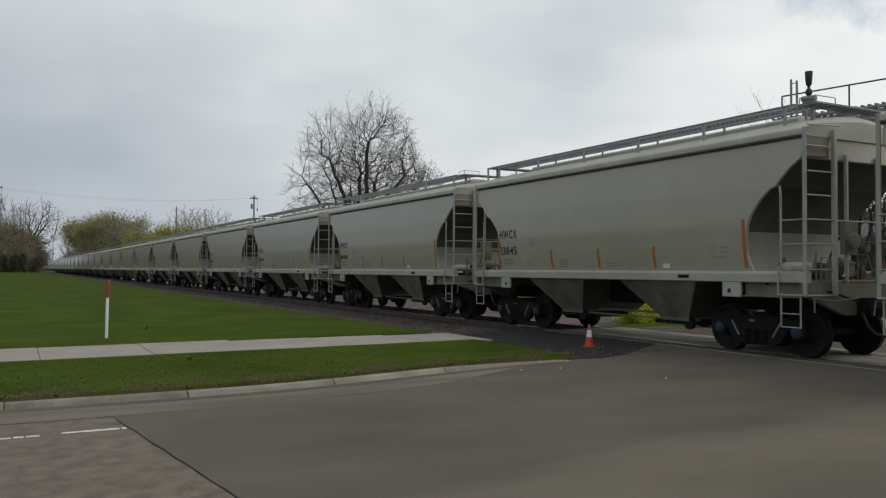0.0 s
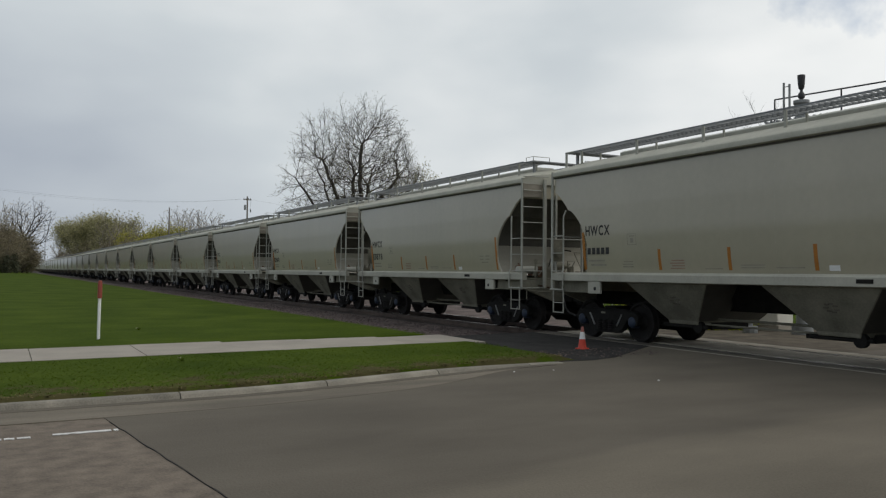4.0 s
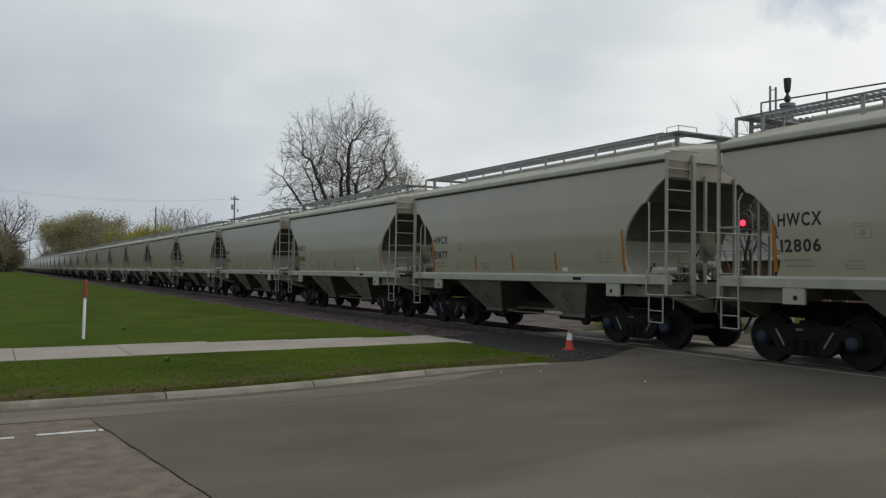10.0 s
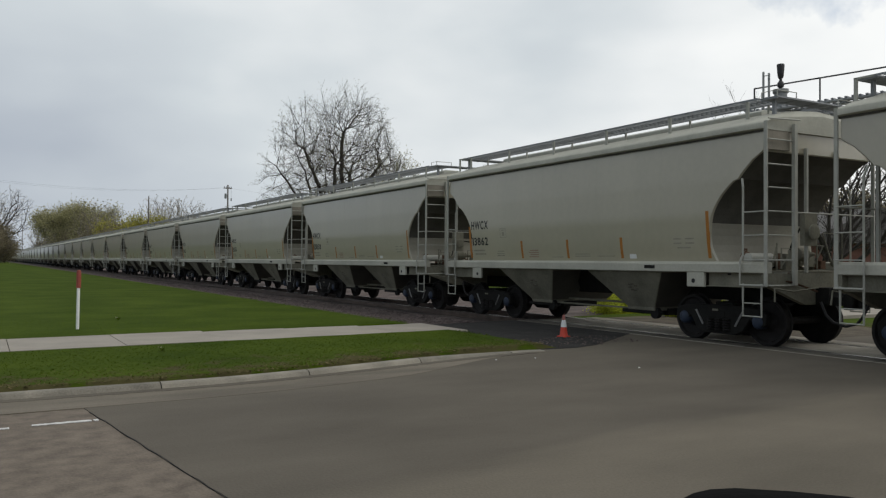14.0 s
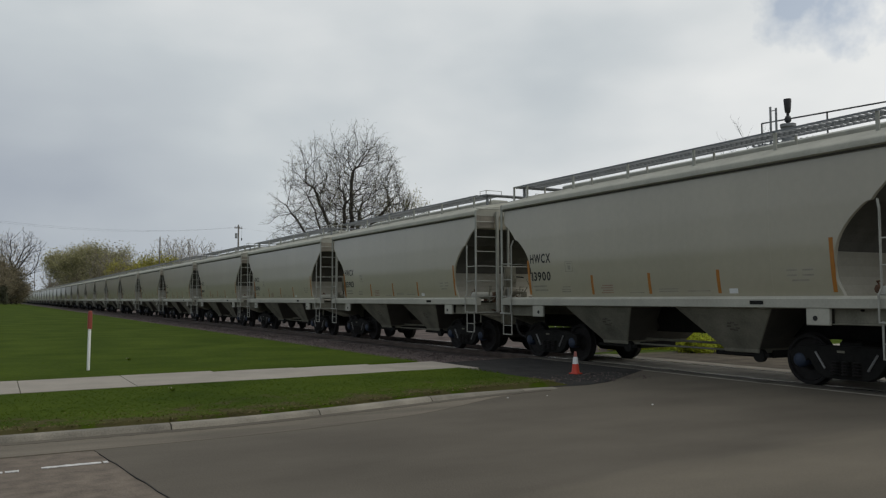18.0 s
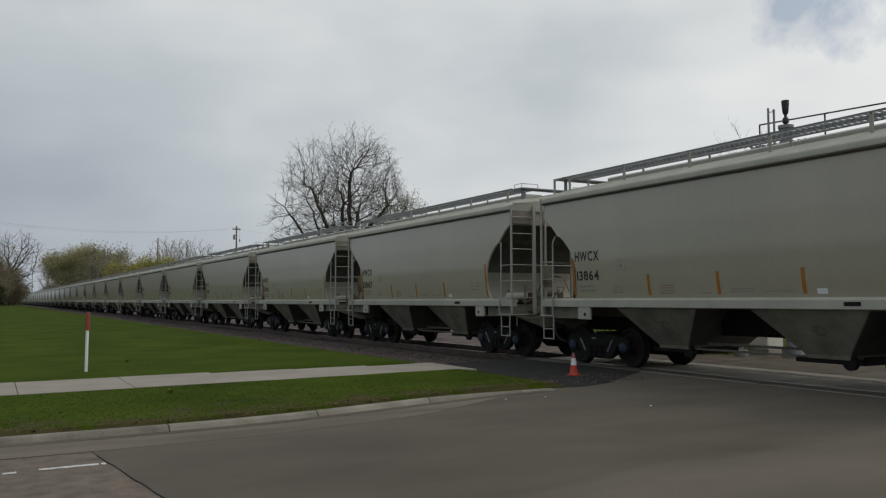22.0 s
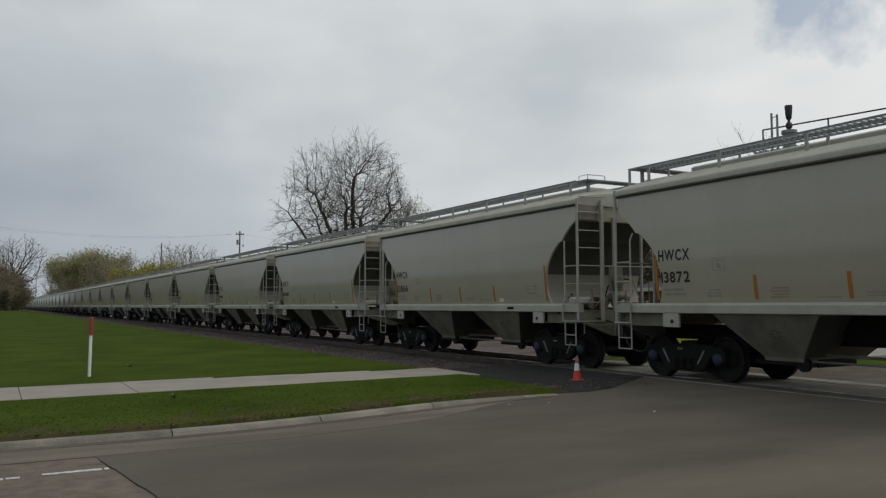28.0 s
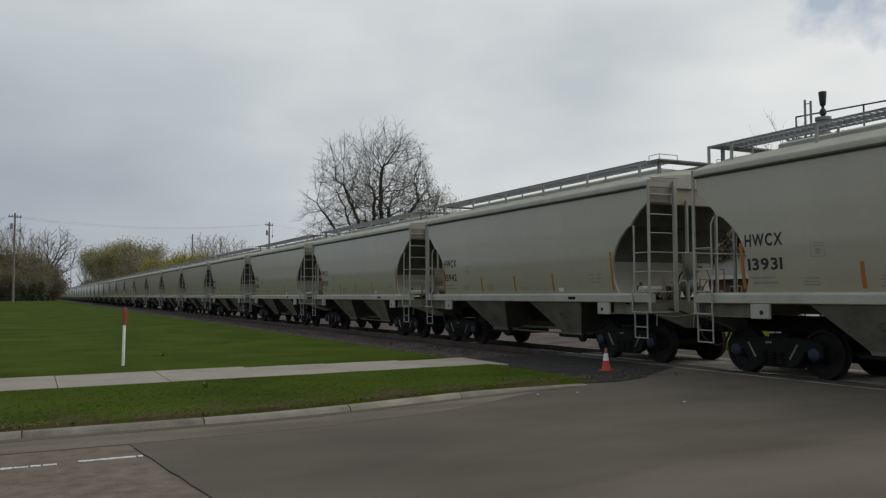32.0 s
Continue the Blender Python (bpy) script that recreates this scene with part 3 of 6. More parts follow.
def scatter_stones():
    rnd = np.random.default_rng(5)
    verts, faces = [], []
    base = np.array([(1, 0, 0), (-1, 0, 0), (0, 1, 0), (0, -1, 0), (0, 0, 1), (0, 0, -1)], float)
    tri = [(0, 2, 4), (2, 1, 4), (1, 3, 4), (3, 0, 4), (2, 0, 5), (1, 2, 5), (3, 1, 5), (0, 3, 5)]
    for zone in range(2):
        for _ in range(9000 if zone == 0 else 320):
            if zone == 0:
                y = 18.0 + 75 * rnd.random() ** 1.6
                x = 8.75 + 3.55 * rnd.random() ** 0.8
                prof = np.interp(x, [8.9, 10.2, 11.5, 12.3], [0.045, -0.07, -0.25, -0.17])
                r = 0.018 + 0.03 * rnd.random()
            else:
                x, y = 9.0 + 2.6 * rnd.random(), 12.0 + 1.5 * rnd.random()
                prof = 0.006
                r = 0.008 + 0.020 * rnd.random() ** 2
            k = len(verts)
            sc = r * (0.6 + 0.8 * rnd.random((6, 1)))
            a = rnd.random() * 6.28
            rot = np.array([[math.cos(a), -math.sin(a), 0], [math.sin(a), math.cos(a), 0], [0, 0, 0.7]])
            verts.extend(((base * sc) @ rot.T + (x, y, prof + r * 0.25)).tolist())
            faces.extend([tuple(k + i for i in t) for t in tri])
    tagged(new("gravel", soup("gravel", verts, faces, STONE)), "loose dark ballast stones", "gravel", kind="stuff")


scatter_stones()


def grass():
    """Tufts of grass along the verge and the near lawn, and dry grass at the kerb's edge."""
    rnd = np.random.default_rng(8)

    def field(name, n, place, hmin, hmax, mat, label):
        xy = np.array([place() for _ in range(n)])
        z = np.array([max(ground_z(x, y), float(np.interp(x, [8.85, 8.9, 10.2, 11.5], [-0.5, 0.045, -0.07, -0.25])) if y > 17.9 else -1.0) for x, y in xy]) - 0.01
        a = rnd.random(n) * 2 * np.pi
        h = hmin + (hmax - hmin) * rnd.random(n)
        w = 0.006 + 0.010 * rnd.random(n)
        lean = rnd.normal(0, 1.5, (n, 2)) * h[:, None]
        base = np.c_[xy, z]
        dx = np.c_[np.cos(a) * w, np.sin(a) * w, np.zeros(n)]
        v = np.stack([base - dx, base + dx, base + np.c_[lean, h]], 1).reshape(-1, 3)
        f = np.arange(3 * n).reshape(-1, 3)
        tagged(new(name, soup(name, v.tolist(), f.tolist(), mat)), label, "grass", kind="stuff")

    def lawn_edge(y):
        return 9.15 + 0.42 * noise.noise((0.31 * y, 3.0, 0.0)) + 0.30 * noise.noise((1.1 * y, 7.0, 0.0))

    def verge():
        while True:
            x = -1.5 + 10.6 * rnd.random()
            y = kerb_y(min(x, 8.5)) + 0.2 + 4.8 * rnd.random()
            if (y > kerb_y(min(x, 8.5)) + 0.55 + 0.45 * math.sin(2.1 * x) * math.sin(0.9 * x + 1) or rnd.random() < 0.22) and y < 14.62 + 0.052 * x - 0.03 and not (x > 8.6 and y < 13.6) and x < 8.7 + 0.4 * rnd.random():
                return x, y

    def lawn():
        while True:
            y = 16.95 + 34 * rnd.random() ** 2.2
            x = -3 + 13.4 * rnd.random()
            if y > 16.92 + 0.05 * x and x < lawn_edge(y) + 0.35 * rnd.random() and x > -0.05 * y - 1:
                return x, y

    def edge():
        x = -1.5 + 10.4 * rnd.random()
        y = kerb_y(min(x, 8.5)) + 0.15 + abs(rnd.normal(0, 0.5))
        return x, y

    field("verge_grass", 22000, verge, 0.008, 0.030, BLADE, "short green grass on the strip between kerb and sidewalk")
    field("lawn_grass", 46000, lawn, 0.006, 0.022, BLADE, "short green mown lawn grass")
    field("dry_grass", 7000, edge, 0.008, 0.028, STRAW, "dry straw-coloured grass along the kerb")

    # dandelion-like weeds with pale heads
    for x, y in ((2.55, 13.6), (2.9, 20.9)):
        w = thing("weed", pose(x, y, ground_z(x, y)), "small pale flowering weed in the lawn", "weed", "weeds in the lawn")
        bm = bmesh.new()
        for i in range(12):
            a, l = rnd.random() * 6.28, 0.04 + 0.04 * rnd.random()
            p = Vector((math.cos(a) * l, math.sin(a) * l, 0.03 + 0.06 * rnd.random()))
            s = Vector((-math.sin(a), math.cos(a), 0)) * 0.014
            bm.faces.new([bm.verts.new(v) for v in (Vector((0, 0, 0.01)), p * 0.6 + s, p, p * 0.6 - s)])
        part("leaves", bm, BLADE, w)
        bm = bmesh.new()
        for i in range(3):
            lathe(bm, (rnd.uniform(-0.06, 0.06), rnd.uniform(-0.06, 0.06), 0.07), (0, 0, 1), [(-0.008, 0.003), (0, 0.011), (0.008, 0.004)], 6)
        tagged(part("flower_heads", bm, LEAF_PALE, w), kind="stuff")


grass()


# ---- small things beside the track ----
def marker_post():
    p = thing("marker_post", pose(1.91 * 0.937, 19.96 * 0.937, 0.10, 0.0, 0.8, 0), "white plastic cable marker post with a red top", "post")
    bm = bmesh.new()
    lathe(bm, (0, 0, 0), (0, 0, 1), [(-0.05, 0.032), (0.86, 0.032), (0.87, 0.03)], 10)
    part("pole", bm, WHITE_PLASTIC, p, "white plastic tube", smooth=True)
    bm = bmesh.new()
    lathe(bm, (0, 0, 0), (0, 0, 1), [(0.87, 0.047), (1.18, 0.047), (1.235, 0.038), (1.25, 0.02)], 12)
    part("cap", bm, RED_PLASTIC, p, "faded red cap", smooth=True)


marker_post()


def traffic_cone():
    c = thing("traffic_cone", pose(10.62, 13.52, 0.006, 0, 0, 12) @ Matrix.Scale(0.77, 4), "small red-orange traffic cone with a white collar", "traffic cone")
    bm = bmesh.new()
    prism(bm, [(-0.12, -0.14), (0.12, -0.14), (0.14, -0.12), (0.14, 0.12), (0.12, 0.14), (-0.12, 0.14), (-0.14, 0.12), (-0.14, -0.12)], 2, 0, 0.03)
    part("base", bm, CONE_ORANGE, c, bevel=0.006)
    bm = bmesh.new()
    lathe(bm, (0, 0, 0), (0, 0, 1), [(0.03, 0.125), (0.05, 0.112), (0.27, 0.080)], 18)
    part("cone", bm, CONE_ORANGE, c, smooth=True)
    bm = bmesh.new()
    lathe(bm, (0, 0, 0), (0, 0, 1), [(0.27, 0.083), (0.46, 0.054)], 18)
    part("collar", bm, STICKER, c, "white reflective collar", smooth=True)
    bm = bmesh.new()
    lathe(bm, (0, 0, 0), (0, 0, 1), [(0.46, 0.052), (0.58, 0.033), (0.60, 0.025)], 18)
    part("tip", bm, CONE_TIP, c, "faded red tip", smooth=True)


traffic_cone()

# litter on the road
for x, y, s in ((8.58, 9.11, 0.018), (7.2, 10.9, 0.015), (7.9, 10.8, 0.014)):
    bm = bmesh.new()
    lathe(bm, (0, 0, 0), (0, 0, 1), [(0.0, s * 0.8), (s * 0.3, s), (s * 0.6, s * 0.5)], 7)
    solid("pebble", bm, STICKER, "small pale stone lying on the asphalt", "stone", "stones on the road", m=pose(x, y, 0.0))


# ---- hopper cars ----
HALF = 5.71         # from the middle of a car to its corner posts


def end_setback(z):
    """How far the car's end lies behind its corner post at a height."""
    return float(np.interp(z, [1.50, 1.65, 1.78, 1.92, 2.10, 2.24, 2.36, 2.50, 2.62, 2.74, 2.86, 2.96, 3.06, 3.12, 3.14, 3.24, 3.47, 3.62, 4.1], [1.16, 1.22, 1.28, 1.315, 1.325, 1.31, 1.285, 1.245, 1.19, 1.11, 1.01, 0.91, 0.79, 0.70, 0.61, 0.53, 0.29, 0.05, 0.03]))


def half_width(z):
    return float(np.interp(z, [1.5, 1.9, 2.5, 3.2, 3.8, 4.1], [1.44, 1.51, 1.565, 1.575, 1.555, 1.53]))


def hopper_shell(parent):
    bm = bmesh.new()
    rings = []
    for z in (1.50, 1.65, 1.78, 1.92, 2.10, 2.24, 2.36, 2.50, 2.62, 2.74, 2.86, 2.96, 3.06, 3.12, 3.14, 3.24, 3.47, 3.62, 3.80, 3.95, 4.02):
        l, w = HALF - end_setback(z), half_width(z)
        c = 0.03
        rings.append([(-w, -l + c, z), (-w + c, -l, z), (w - c, -l, z), (w, -l + c, z), (w, l - c, z), (w - c, l, z), (-w + c, l, z), (-w, l - c, z)])
    loft(bm, rings)
    body = part("body", bm, PAINT, parent, smooth=True)
    # slope sheets with the shade of the ends' overhang painted in dark
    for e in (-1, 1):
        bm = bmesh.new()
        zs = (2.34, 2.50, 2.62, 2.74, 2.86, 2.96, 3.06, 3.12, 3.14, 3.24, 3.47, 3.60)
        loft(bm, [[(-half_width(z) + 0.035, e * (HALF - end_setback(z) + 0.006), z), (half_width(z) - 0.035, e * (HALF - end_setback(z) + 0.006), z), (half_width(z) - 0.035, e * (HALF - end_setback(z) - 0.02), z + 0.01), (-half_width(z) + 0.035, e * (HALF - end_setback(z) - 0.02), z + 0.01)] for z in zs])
        part("slope_sheet", bm, PAINT_SHADE, parent, "sloping end sheet with its shade painted dark")
        bm = bmesh.new()
        zs = (1.58, 1.65, 1.78, 1.92, 2.10, 2.24, 2.335)
        loft(bm, [[(-half_width(z) + 0.035, e * (HALF - end_setback(z) + 0.006), z), (half_width(z) - 0.035, e * (HALF - end_setback(z) + 0.006), z), (half_width(z) - 0.035, e * (HALF - end_setback(z) - 0.02), z + 0.004), (-half_width(z) + 0.035, e * (HALF - end_setback(z) - 0.02), z + 0.004)] for z in zs])
        part("lower_end_sheet", bm, PAINT_END, parent, "dusty lower end sheet")
    for e, sd in ((-1, -1), (1, 1)):
        bm = bmesh.new()
        x0, x1 = sorted((sd * 1.545, sd * 0.94))
        y0, y1 = sorted((e * (HALF - 0.03), e * (HALF + 0.012)))
        box(bm, x0, x1, y0, y1, 3.63, 4.00)
        part("ladder_plate", bm, PAINT_SOOT, parent, "soot-stained plate behind the end ladder", bevel=0.006)
    # weld seams of the side sheets
    bm = bmesh.new()
    for y in (-3.1, -1.05, 1.0, 3.05):
        for s in (-1, 1):
            zs = (1.60, 1.9, 2.5, 3.2, 3.8, 4.04)
            loft(bm, [[(s * (half_width(z) - 0.004), y - 0.012, z), (s * (half_width(z) + 0.002), y - 0.006, z), (s * (half_width(z) + 0.002), y + 0.006, z), (s * (half_width(z) - 0.004), y + 0.012, z)] for z in zs])
    tagged(part("weld_seam", bm, PAINT, body), kind="stuff")
    return body


def hopper_roof(parent):
    bm = bmesh.new()
    prof = [(1.50, 3.985), (1.615, 4.00), (1.632, 4.015), (1.632, 4.10), (1.615, 4.125), (1.55, 4.165), (1.30, 4.27), (0.95, 4.385), (0.45, 4.48), (0.0, 4.51)]
    ring = [(-x, z) for x, z in prof] + [(x, z) for x, z in prof[-2::-1]]
    rings = []
    for y, drop, inset in ((-HALF - 0.02, 0.16, 0.05), (-HALF + 0.10, 0.05, 0.01), (-HALF + 0.4, 0, 0), (HALF - 0.4, 0, 0), (HALF - 0.10, 0.05, 0.01), (HALF + 0.02, 0.16, 0.05)):
        rings.append([((abs(x) - inset) * (1 if x >= 0 else -1) if abs(x) > inset else x, y, z - drop * smooth01((1.62 - abs(x)) / 1.0) * (1 if z > 4.1 else 0)) for x, z in ring])
    loft(bm, rings)
    roof = part("roof", bm, PAINT_ROOF, parent, "paler dusty roof sheet with a rolled eave", smooth=True)
    # thin dark strip that paints in the eave's shadow line
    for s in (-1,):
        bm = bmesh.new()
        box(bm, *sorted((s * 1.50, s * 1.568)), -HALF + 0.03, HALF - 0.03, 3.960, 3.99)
        part("eave_seal", bm, PAINT_SHADE, roof, "dark painted shadow line below the eave")
    # long trough hatch along the ridge
    bm = bmesh.new()
    prism(bm, [(-0.33, 4.40), (0.33, 4.40), (0.33, 4.60), (0.25, 4.64), (-0.25, 4.64), (-0.33, 4.60)], 1, -4.6, 4.6)
    part("hatch_cover", bm, PAINT_TRIM, roof, bevel=0.01)
    return roof


def running_boards(parent):
    """Steel grating walks on brackets along both sides of the roof hatch, joined across the ends."""
    for s in (-1, 1):
        bm = bmesh.new()
        x0, x1 = sorted((s * 0.55, s * 1.25))
        z = 4.66
        for xx in (x0, (x0 + x1) / 2 - 0.07, (x0 + x1) / 2 + 0.07, x1 - 0.012):
            box(bm, xx, xx + 0.012, -5.25, 5.25, z - 0.036, z)
        n = 84
        for i in range(n + 1):
            y = -5.25 + 10.5 * i / n
            box(bm, x0, x1, y - 0.012, y + 0.012, z - 0.034, z - 0.006)
        board = part("running_board", bm, GRATE, parent, "galvanised grating walkway")
        bm = bmesh.new()
        xa, xb = sorted((s * 1.19, s * 1.225))
        for y in (-5.0, -3.0, -1.0, 1.0, 3.0, 5.0):
            box(bm, xa, xb, y - 0.03, y + 0.03, 4.27, z - 0.034)
            box(bm, *sorted((s * 0.60, s * 0.63)), y - 0.02, y + 0.02, 4.40, z - 0.034)
        tagged(part("bracket", bm, PAINT_TRIM, board), kind="stuff")
    for e in (-1, 1):
        bm = bmesh.new()
        y0, y1 = sorted((e * 5.25, e * 5.62))
        for i in range(12):
            yy = y0 + (y1 - y0) * i / 11
            box(bm, -1.16, 1.16, yy - 0.01, yy + 0.01, 4.625, 4.655)
        for xx in (-1.16, -0.6, 0.0, 0.6, 1.15):
            box(bm, xx, xx + 0.012, y0, y1, 4.615, 4.655)
        for xx in (-1.0, 1.0):
            box(bm, xx - 0.03, xx + 0.03, (y0 + y1) / 2 - 0.03, (y0 + y1) / 2 + 0.03, 4.2, 4.64)
        tagged(part("end_platform", bm, GRATE, parent, "galvanised grating across the roof's end"), kind="stuff")
        for s in (-1, 1):
            bm = bmesh.new()
            if e < 0:
                path_rod(bm, [(s * 1.16, e * 5.62, 4.64), (s * 1.16, e * 5.62, 4.76), (s * 1.16, e * 5.28, 4.76), (s * 1.16, e * 5.28, 4.66)], 0.011, 5)
                path_rod(bm, [(s * 0.62, e * 5.62, 4.64), (s * 0.62, e * 5.62, 4.76), (s * 1.16, e * 5.62, 4.76)], 0.011, 5)
            else:
                # the leading end's walk turns down to the roof in a flat leg
                box(bm, *sorted((s * 1.22, s * 1.25)), 5.56, 5.62, 4.27, 4.66)
                box(bm, *sorted((s * 1.22, s * 1.25)), 5.22, 5.62, 4.63, 4.66)
            part("grab_rail", bm, PAINT_TRIM, parent)


def side_sill(parent):
    for s in (-1, 1):
        bm = bmesh.new()
        prism(bm, [(s * 1.42, 1.39), (s * 1.575, 1.385), (s * 1.60, 1.40), (s * 1.60, 1.55), (s * 1.56, 1.585), (s * 1.47, 1.60), (s * 1.42, 1.58)], 1, -HALF, HALF)
        sill = part("side_sill", bm, PAINT_ROOF, parent, "pale dusty sill along the car's side")
        # jacking pads below the sill
        for e in (-1, 1):
            bm = bmesh.new()
            y0, y1 = sorted((e * (HALF - 1.43), e * (HALF - 1.88)))
            x0, x1 = sorted((s * 1.52, s * 1.59))
            box(bm, x0, x1, y0, y1, 1.10, 1.392)
            part("jack_pad", bm, PAINT_ROOF, sill, bevel=0.012)
            if s < 0:
                bm = bmesh.new()
                lathe(bm, (s * 1.585, e * (HALF - 1.70), 1.22), (s, 0, 0), [(0, 0.045), (0.012, 0.045)], 10)
                part("lifting_hole", bm, RUBBER, sill)
        # plates of the end frame between pad and corner
        for e in (-1, 1):
            bm = bmesh.new()
            y0, y1 = sorted((e * (HALF - 0.10), e * (HALF - 1.44)))
            x0, x1 = sorted((s * 1.40, s * 1.44))
            box(bm, x0, x1, y0, y1, 1.13, 1.39)
            x0, x1 = sorted((s * 1.40, s * 1.56))
            box(bm, x0, x1, y0, y1, 1.12, 1.135)
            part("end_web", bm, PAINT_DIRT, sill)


def hopper_bays(parent):
    for y in (-1.85, 1.85):
        bm = bmesh.new()
        rings = []
        for z, w, l in ((1.50, 1.50, 1.24), (1.36, 1.48, 1.17), (0.58, 0.94, 0.44), (0.50, 0.92, 0.42)):
            rings.append([(-w, y - l, z), (w, y - l, z), (w, y + l, z), (-w, y + l, z)])
        loft(bm, rings[::-1])
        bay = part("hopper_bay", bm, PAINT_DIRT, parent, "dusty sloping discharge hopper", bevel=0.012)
        # thin sheets on the hopper's two sloping ends, painted dark for their shade
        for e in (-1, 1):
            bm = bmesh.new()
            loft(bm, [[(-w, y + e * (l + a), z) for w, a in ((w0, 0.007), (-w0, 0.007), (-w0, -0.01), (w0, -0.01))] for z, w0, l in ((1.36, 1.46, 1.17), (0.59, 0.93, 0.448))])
            part("slope_sheet", bm, PAINT_SHADE, bay, "sloping sheet with its shade painted dark")
        bm = bmesh.new()
        box(bm, -0.55, 0.55, y - 0.46, y + 0.46, 0.40, 0.55)
        box(bm, -0.80, -0.70, y - 0.50, y + 0.75, 0.42, 0.50)
        rod(bm, (-0.86, y - 0.62, 0.46), (-0.86, y + 0.62, 0.46), 0.035, 8)
        lathe(bm, (-0.86, y - 0.40, 0.46), (-1, 0, 0), [(-0.05, 0.13), (0.05, 0.13)], 12)
        part("outlet_gate", bm, STEEL_DARK, bay, "dark discharge gate with its crank")
        bm = bmesh.new()
        for k in range(7):
            a = 2 * math.pi * k / 7
            zc, yc = 1.02, y - 0.1
            zz, yy = zc + 0.075 * math.sin(a), yc + 0.10 * math.cos(a)
            x = -(1.48 - (1.36 - zz) * (0.54 / 0.78)) - 0.004
            box(bm, x - 0.004, x + 0.004, yy - 0.05, yy + 0.05, zz - 0.012, zz + 0.012)
        tagged(part("stencil", bm, LETTER_BROWN, bay), kind="stuff")
    bm = bmesh.new()
    rod(bm, (-0.75, -1.4, 0.52), (-0.75, 1.4, 0.52), 0.022, 6)
    rod(bm, (-0.40, -1.4, 0.62), (-0.40, 1.4, 0.62), 0.03, 6)
    part("gate_rod", bm, PAINT_DIRT, parent)
    bm = bmesh.new()
    box(bm, -0.22, 0.22, -HALF - 0.30, HALF + 0.30, 0.80, 1.12)
    part("centre_sill", bm, STEEL_DARK, parent)
    # hood in near-black, which paints in the shade between the two hoppers
    bm = bmesh.new()
    prism(bm, [(-0.62, 1.46), (0.62, 1.46), (0.34, 0.82), (-0.34, 0.82)], 1, -0.95, 0.95)
    part("centre_hood", bm, STEEL_DARK, parent)


